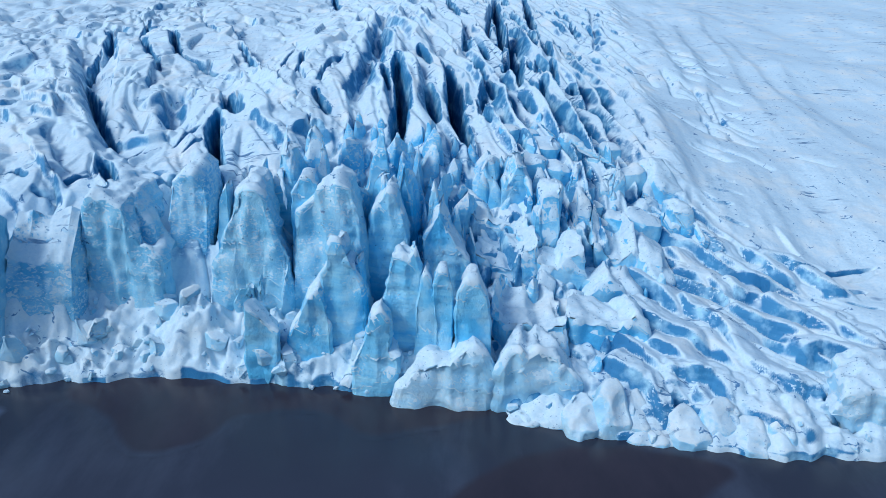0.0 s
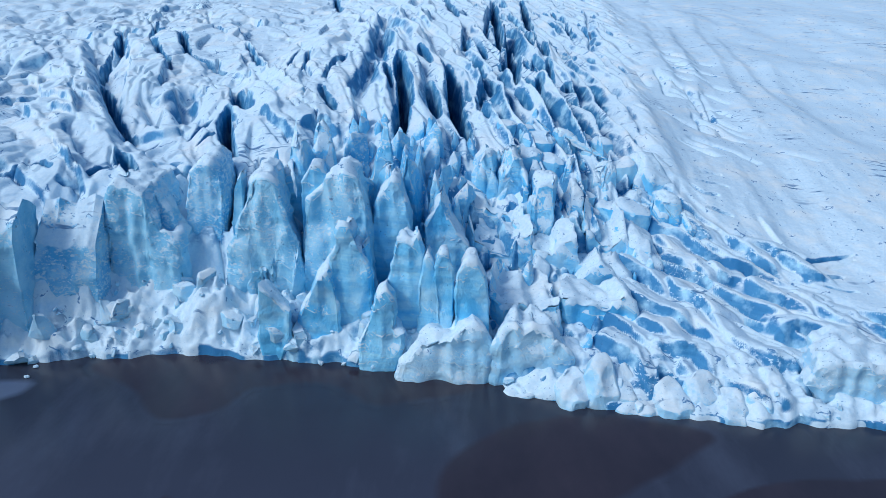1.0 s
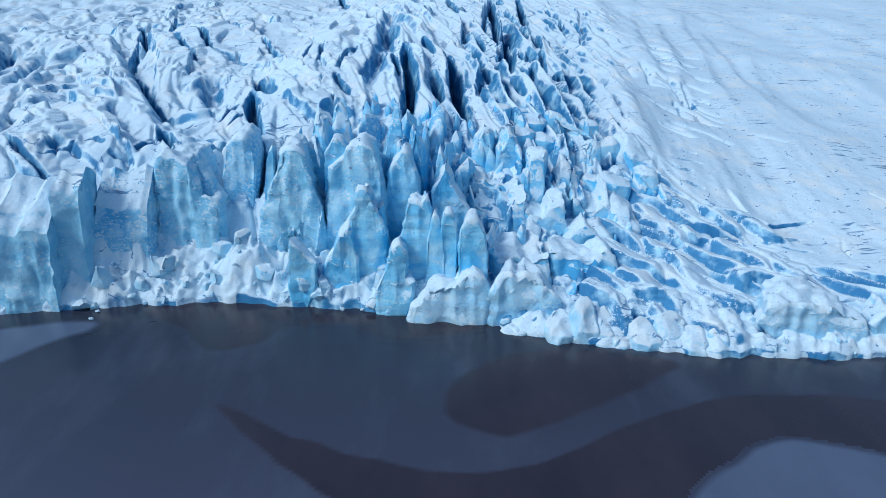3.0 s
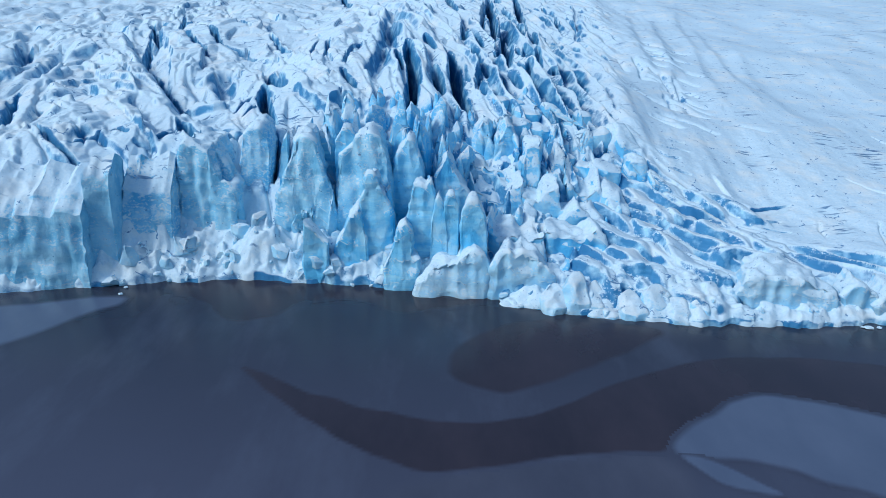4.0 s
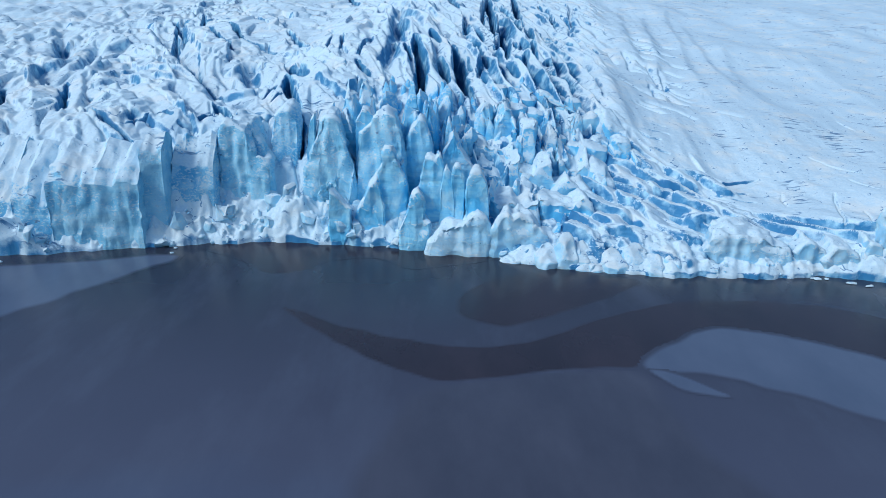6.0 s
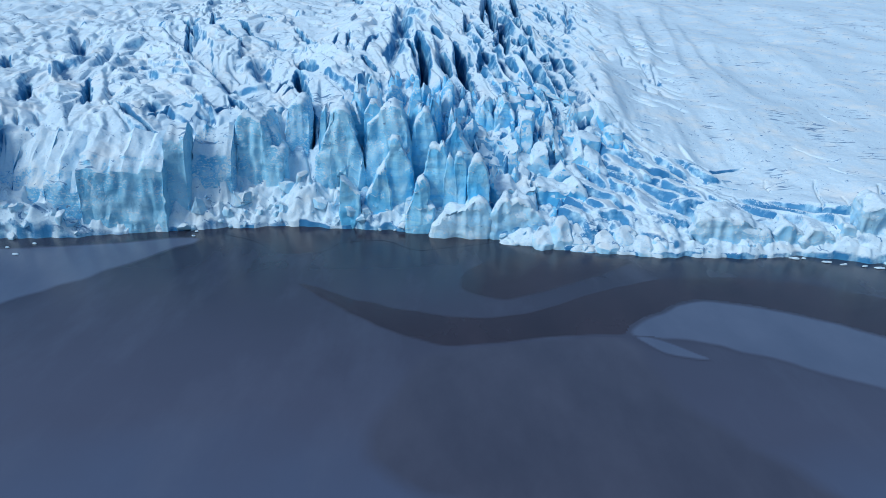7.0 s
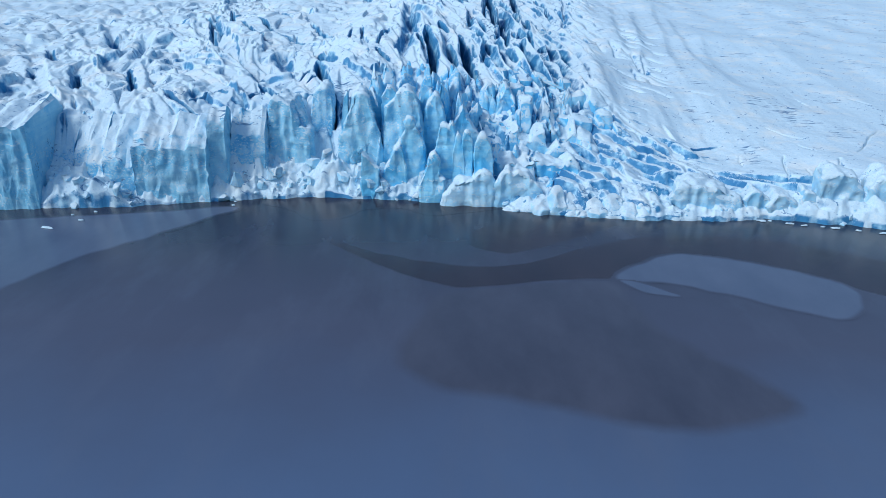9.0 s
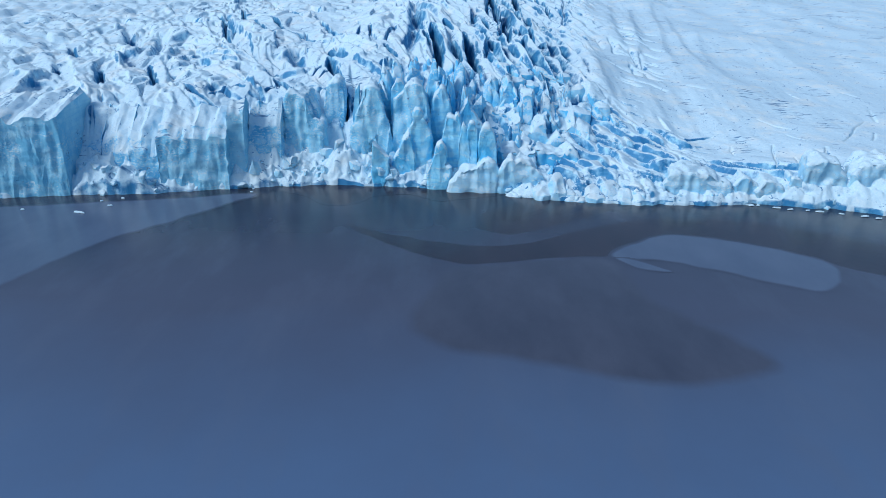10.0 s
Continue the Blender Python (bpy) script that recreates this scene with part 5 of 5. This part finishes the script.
plate("block", 103, 8, 5, 0.1, 34, ((3.1, 14.5), (6.7, 13.5), (9.9, 12.7), (12.4, 14.9), (12.8, 18.2), (13.6, 12.9), (9.6, 11.1), (3.9, 11.5)))
plate("block", 98, 7, 8, 0.1, 35, ((21.7, 12.6), (24.5, 10.6), (26.8, 9.8), (28.9, 11.8), (30.0, 8.0), (27.2, 6.7), (23.5, 7.9)))
plate("block", 93.5, 6, 3, 0.05, 36, ((13.4, 10.7), (16.2, 9.9), (17.6, 12.0), (20.0, 12.8), (21.0, 8.0), (17.9, 5.8), (14.6, 6.6)))
plate("block", 89.5, 5, 1, 0.05, 37, ((19.6, 7.2), (21.6, 9.3), (23.2, 10.6), (25.8, 8.6), (26.7, 5.5), (22.4, 4.6)))
plate("front", 72.3, 5, 0, 0.15, 38, ((-6.6, 0.4), (-5.8, 2.3), (-3.4, 5.3), (-1.0, 6.3), (1.1, 6.0), (2.8, 8.1), (4.1, 8.7), (5.3, 7.8), (6.4, 5.0), (6.4, 0.6), (2.8, -0.2), (-1.5, -0.2)))
plate("front", 72.3, 6, 0.5, 0.12, 39, ((6.4, 0.8), (6.4, 5.4), (7.3, 7.1), (8.2, 8.3), (9.2, 8.6), (10.3, 7.6), (11.6, 8.5), (13.7, 7.8), (15.6, 6.7), (17.5, 4.3), (17.5, 1.6), (12.7, 0.5)))
plate("boulder", 68.5, 8, 1, 0.15, 44, ((46.3, 4.0), (47.7, 6.7), (51.3, 7.5), (56.0, 7.1), (60.1, 5.8), (63.3, 4.1), (65.4, 0.4), (61.9, -1.9), (54.2, -1.8), (49.0, -0.1)))
plate("front", 69, 6, 0.5, 0.1, 45, ((63.5, 3.9), (65.9, 6.1), (69.2, 4.6), (71.6, -0.2), (67.9, -1.6), (65.4, -1.1)))
plate("front", 68.5, 6, 1, 0.1, 46, ((68.8, 2.7), (70.6, 5.4), (74.0, 5.0), (76.7, 2.2), (77.0, -1.1), (70.1, -1.2)))
plate("front", 68.6, 5, 1, 0.1, 47, ((76.3, 2.6), (77.2, 6.3), (79.4, 5.8), (81.3, 2.2), (81.7, -1.4), (77.8, -1.2)))
plate("front", 68.5, 8, 2, 0.05, 48, ((79.7, 5.5), (80.1, 9.8), (83.6, 11.0), (87.8, 10.2), (90.3, 6.7), (91.1, 2.4), (89.6, -1.5), (83.8, -1.7), (80.9, 1.2)))
plate("front", 67.6, 9, 2, 0.05, 49, ((90.0, 1.7), (90.6, 7.7), (93.3, 10.3), (101.8, 11.0), (106.0, -2.7), (96.0, -2.6), (91.2, -0.9)))
plate("front", 67, 9, 2, 0.05, 50, ((101.7, 9.2), (108.1, 11.3), (117.5, 10.9), (122.4, -3.6), (105.4, -2.9)))
# SERACS END


# ---- the crowd of broken blocks behind the front ----
def hull(points):
    bm = bmesh.new()
    for p in points:
        bm.verts.new(p)
    got = bmesh.ops.convex_hull(bm, input=bm.verts[:])
    loose = [g for g in got["geom_interior"] + got["geom_unused"] if isinstance(g, bmesh.types.BMVert)]
    bmesh.ops.delete(bm, geom=list(set(loose)), context="VERTS")
    bmesh.ops.dissolve_limit(bm, angle_limit=0.09, verts=bm.verts[:], edges=bm.edges[:])
    return bm


def finish(bm, seed, mat, bevel, grain, rough):
    bmesh.ops.bevel(bm, geom=bm.edges[:], offset=bevel, segments=2, affect="EDGES", profile=0.6)
    weather(bm, seed, grain, rough)
    me = bpy.data.meshes.new("serac")
    bm.to_mesh(me)
    bm.free()
    me.materials.append(mat)
    return me


def fin_mesh(seed):
    """A sharp leaning blade of ice: one long snowy flank, one steep bare flank, a pointed crest."""
    rnd = random.Random(seed)
    w, d, h = rnd.uniform(3.4, 4.8), rnd.uniform(4.0, 6.5), rnd.uniform(6.5, 8.5)
    tip = rnd.uniform(-0.1, 0.3) * w
    points = [(tip, -0.12 * d, 0), (tip + rnd.uniform(-0.3, 0.5), 0.12 * d, -rnd.uniform(0.1, 0.9)), (tip + rnd.uniform(0.0, 0.8), 0.42 * d, -rnd.uniform(0.8, 2.4))]
    points.append((tip + rnd.uniform(0.35, 0.8), -0.24 * d, -rnd.uniform(0.9, 1.8)))
    for z, k in ((-0.38, 0.62), (-0.75, 0.9), (-1.5, 1.08)):
        for a in range(7):
            an = 2 * math.pi * a / 7 + rnd.uniform(-0.3, 0.3)
            r = rnd.uniform(0.80, 1.05) * k
            points.append((math.cos(an) * r * w * 0.5 + (tip * 0.5 if z > -0.5 else 0), math.sin(an) * r * d * 0.5, z * h))
    return finish(hull(points), seed, FIN_ICE, 0.12, 0.7, 0.30)


def block_mesh(seed):
    """A heavy block with a snow roof that dips towards the lake and a bare front."""
    rnd = random.Random(seed)
    w, d, h = rnd.uniform(4.0, 5.6), rnd.uniform(3.6, 5.2), rnd.uniform(5.5, 7.0)
    drop = rnd.uniform(1.0, 2.3)
    side = rnd.uniform(-0.5, 0.9)
    points = []
    for z, k in ((0.0, 0.58), (-0.5, 0.86), (-0.55, 1.0), (-1.4, 1.1)):
        for a in range(9):
            an = 2 * math.pi * a / 9 + rnd.uniform(-0.28, 0.28)
            r = rnd.uniform(0.82, 1.05) * k
            px, py = math.cos(an) * r * w * 0.5, math.sin(an) * r * d * 0.5
            top = (py / d - 0.5) * drop + px / w * side if z > -0.54 else 0
            points.append((px, py, z * (2.2 if z > -0.6 else h) + top))
    return finish(hull(points), seed, BLOCK_ICE, 0.26, 0.6, 0.34)


def shoal(x, y, w, d, h, seed, label="pale weathered ice mound with a snowy back at the waterline"):
    """A low mound of broken ice by the lake with an uneven crest."""
    rnd, bm = random.Random(seed), bmesh.new()
    for k in range(max(2, int(w / 3.2))):
        t = (k + 0.5) / max(2, int(w / 3.2)) - 0.5
        tall = h * rnd.uniform(0.65, 1.0) * (1 - 0.9 * t * t)
        wide, deep = rnd.uniform(5.0, 7.0), d * rnd.uniform(0.75, 1.05)
        points = []
        for z, r0 in ((1.0, 0.40), (0.72, 0.72), (0.35, 0.95), (-0.5, 1.1)):
            for a in range(8):
                an = 2 * math.pi * a / 8 + rnd.uniform(-0.3, 0.3)
                r = r0 * rnd.uniform(0.8, 1.08)
                back = 0.16 * deep if z > 0.5 else 0
                points.append((t * w + math.cos(an) * r * wide * 0.5, rnd.uniform(-0.15, 0.15) + math.sin(an) * r * deep * 0.5 + back, z * tall + (math.sin(an) * 0.16 * tall if z > 0.5 else 0)))
        one = hull(points)
        bmesh.ops.bevel(one, geom=one.edges[:], offset=0.2, segments=2, affect="EDGES", profile=0.6)
        bmesh.ops.rotate(one, verts=one.verts, matrix=Euler((0, 0, rnd.uniform(-0.2, 0.2))).to_matrix())
        me = bpy.data.meshes.new("piece")
        one.to_mesh(me)
        one.free()
        bm.from_mesh(me)
        bpy.data.meshes.remove(me)
    weather(bm, seed, 0.45, 0.5)
    ob = part("ice_block", bm, PALE_ICE)
    ob.location = (x, y, 0)
    PLACED.append((x, y, w))
    return tagged(ob, label, "ice block", "pale ice along the waterline")


shoal(20.5, 69.6, 10, 6, 5.2, 601)
shoal(12.5, 70.6, 8, 3.6, 1.1, 602, "low shelf of layered pale ice lapped by the lake")
shoal(31.5, 68.6, 8, 6, 4.6, 603)
shoal(38.5, 67.0, 8, 5.5, 4.2, 604)
shoal(26.5, 67.6, 5, 3, 1.4, 605, "low shelf of layered pale ice lapped by the lake")
FINS = [fin_mesh(700 + k) for k in range(16)]
BLOCKS = [block_mesh(740 + k) for k in range(14)]


def crowd(kinds, label, x0, x1, s0, s1, pitch, small, large, rise, room, seed):
    """Blocks in loose rows wherever there is room among those that stand already."""
    rnd = random.Random(seed)
    s, own = s0, []
    while s < s1:
        x = x0 + rnd.uniform(0, pitch)
        while x < x1:
            px, ps = x + rnd.uniform(-0.4, 0.4) * pitch, s + rnd.uniform(-0.45, 0.45) * pitch
            x += pitch
            y = float(front(np.array([px]))[0]) + ps
            size = small + (large - small) * rnd.random() ** 1.5
            edge = float(np.interp(y, (66, 78, 92, 106, 122, 150), (20, 23, 33, 37, 35, 33)))
            if px > edge - 3 + 4 * rnd.random() or any(math.hypot(px - a, y - b) < 0.36 * c + room * size for a, b, c in PLACED):
                continue
            gx, gy = np.meshgrid(np.array([-1.5, 0, 1.5]) + px, np.array([-1.5, 0, 1.5]) + ps)
            z = float(np.median(heights(gx.ravel(), gy.ravel())))
            ob = new("serac", rnd.choice(kinds))
            ob.location = (px, y, z + rise * rnd.uniform(0.6, 1.25) * size)
            ob.rotation_euler = (rnd.uniform(-0.12, 0.12), rnd.uniform(-0.14, 0.14), rnd.uniform(-0.6, 0.4))
            ob.scale = (size * rnd.uniform(0.85, 1.15), size * rnd.uniform(0.85, 1.25), size * rnd.uniform(0.9, 1.2))
            own.append((px, y, 3.2 * size))
            tagged(ob, label, "serac", "broken blocks behind the front")
        s += pitch * 0.95
    PLACED.extend(own)


crowd(BLOCKS, "heavy ice block with a smooth snow roof and blue flanks", 9, 40, 6, 62, 5.6, 0.8, 1.6, 2.4, 1.15, 31)
crowd(FINS, "sharp leaning blade of blue ice with a snow-dusted flank", -19, 13, 9, 46, 3.4, 0.6, 1.3, 3.4, 0.75, 33)
crowd(FINS, "sharp leaning blade of blue ice with a snow-dusted flank", 11, 38, 8, 66, 4.4, 0.45, 0.8, 3.0, 0.8, 35)


# ---- fallen ice at the foot of the cliffs ----
def chunk_mesh(seed):
    rnd, bm = random.Random(seed), bmesh.new()
    bmesh.ops.create_cube(bm, size=1.0)
    for _ in range(9):
        way = Vector((rnd.uniform(-1, 1), rnd.uniform(-1, 1), rnd.uniform(-0.6, 1))).normalized()
        cut(bm, way * rnd.uniform(0.34, 0.50), way)
    bmesh.ops.bevel(bm, geom=bm.edges[:], offset=0.05, segments=2, affect="EDGES", profile=0.6)
    weather(bm, seed, 0.16, 0.16)
    me = bpy.data.meshes.new("ice_chunk")
    bm.to_mesh(me)
    bm.free()
    me.materials.append(PALE_ICE)
    return me


CHUNKS = [chunk_mesh(900 + k) for k in range(10)]


def scatter(count, x0, x1, s0, s1, small, large, seed):
    rnd = random.Random(seed)
    xs = np.array([rnd.uniform(x0, x1) for _ in range(count)])
    ss = np.array([s0 + (s1 - s0) * rnd.random() ** 1.2 for _ in range(count)])
    for x, s, z in zip(xs, ss, heights(xs, ss)):
        size = small + (large - small) * rnd.random() ** 2.5
        y = float(front(np.array([x]))[0]) + s
        if any(a - 1 < x < c + 1 and y > b + (d - b) * (x - a) / (c - a) - 0.6 * size for a, b, c, d in CLIFFS):
            continue
        ob = new("ice_chunk", rnd.choice(CHUNKS))
        ob.location = (x, y, max(z, 0.3) - size * 0.02)
        ob.rotation_euler = (rnd.uniform(-0.5, 0.5), rnd.uniform(-0.5, 0.5), rnd.uniform(0, 6.3))
        ob.scale = (size * rnd.uniform(0.8, 1.4), size * rnd.uniform(0.7, 1.1), size * rnd.uniform(0.7, 1.2))
        tagged(ob, "angular lump of fallen ice dusted with snow", "ice chunk", "fallen ice along the waterline")


scatter(150, -66, -8, 0.6, 10, 0.6, 3.4, 5)
scatter(60, -98, -66, 0.6, 6, 0.4, 2.6, 6)
scatter(40, -8, 45, 0.5, 5, 0.4, 1.6, 7)
scatter(30, 44, 110, 0.5, 5, 0.4, 1.6, 8)


# ---- ice afloat ----
def floe(x, y, long, wide, turn, seed):
    rnd, bm = random.Random(seed), bmesh.new()
    ring = []
    for k in range(14):
        a = 2 * math.pi * k / 14
        r = rnd.uniform(0.7, 1.1)
        ring.append(bm.verts.new((math.cos(a) * r * long / 2, math.sin(a) * r * wide / 2, 0)))
    face = bm.faces.new(ring)
    up = bmesh.ops.extrude_face_region(bm, geom=[face])
    top = [v for v in up["geom"] if isinstance(v, bmesh.types.BMVert)]
    for v in top:
        v.co = Vector((v.co.x * 0.85, v.co.y * 0.8, 0.16 + rnd.uniform(0, 0.12)))
    bmesh.ops.triangulate(bm, faces=bm.faces[:])
    bmesh.ops.recalc_face_normals(bm, faces=bm.faces[:])
    ob = part("ice_floe", bm, SNOW)
    ob.location, ob.rotation_euler = (x, y, 0.1), (0, 0, turn)
    tagged(ob, "small flat white ice floe adrift on the dark lake", "ice floe", "ice floes near the front")


# FLOES BEGIN
floe(-89.1, 53.0, 3.4, 0.9, -0.25, 300)
floe(-84.2, 57.7, 1.2, 0.6, 0.10, 301)
floe(-87.5, 60.7, 0.8, 0.5, -0.05, 302)
floe(-83.5, 62.9, 1.0, 0.5, -0.20, 303)
floe(-102.4, 54.1, 1.0, 0.5, 0.15, 304)
floe(67.1, 65.9, 1.6, 0.6, 0.00, 305)
floe(72.7, 64.6, 2.2, 0.7, -0.15, 306)
floe(75.4, 63.6, 1.8, 0.6, 0.20, 307)
floe(79.4, 63.0, 1.2, 0.5, 0.05, 308)
floe(82.0, 62.4, 2.6, 0.7, -0.10, 309)
floe(86.4, 61.1, 1.4, 0.5, -0.25, 310)
floe(91.1, 59.8, 2.2, 0.7, 0.10, 311)
floe(93.6, 58.5, 1.6, 0.6, -0.05, 312)
floe(-54.5, 69.1, 0.9, 0.5, -0.20, 313)
floe(-54.6, 71.5, 0.9, 0.6, 0.15, 314)
floe(66.8, 66.2, 2.2, 0.7, 0.00, 315)
floe(68.8, 66.1, 1.0, 0.5, -0.15, 316)
# FLOES END
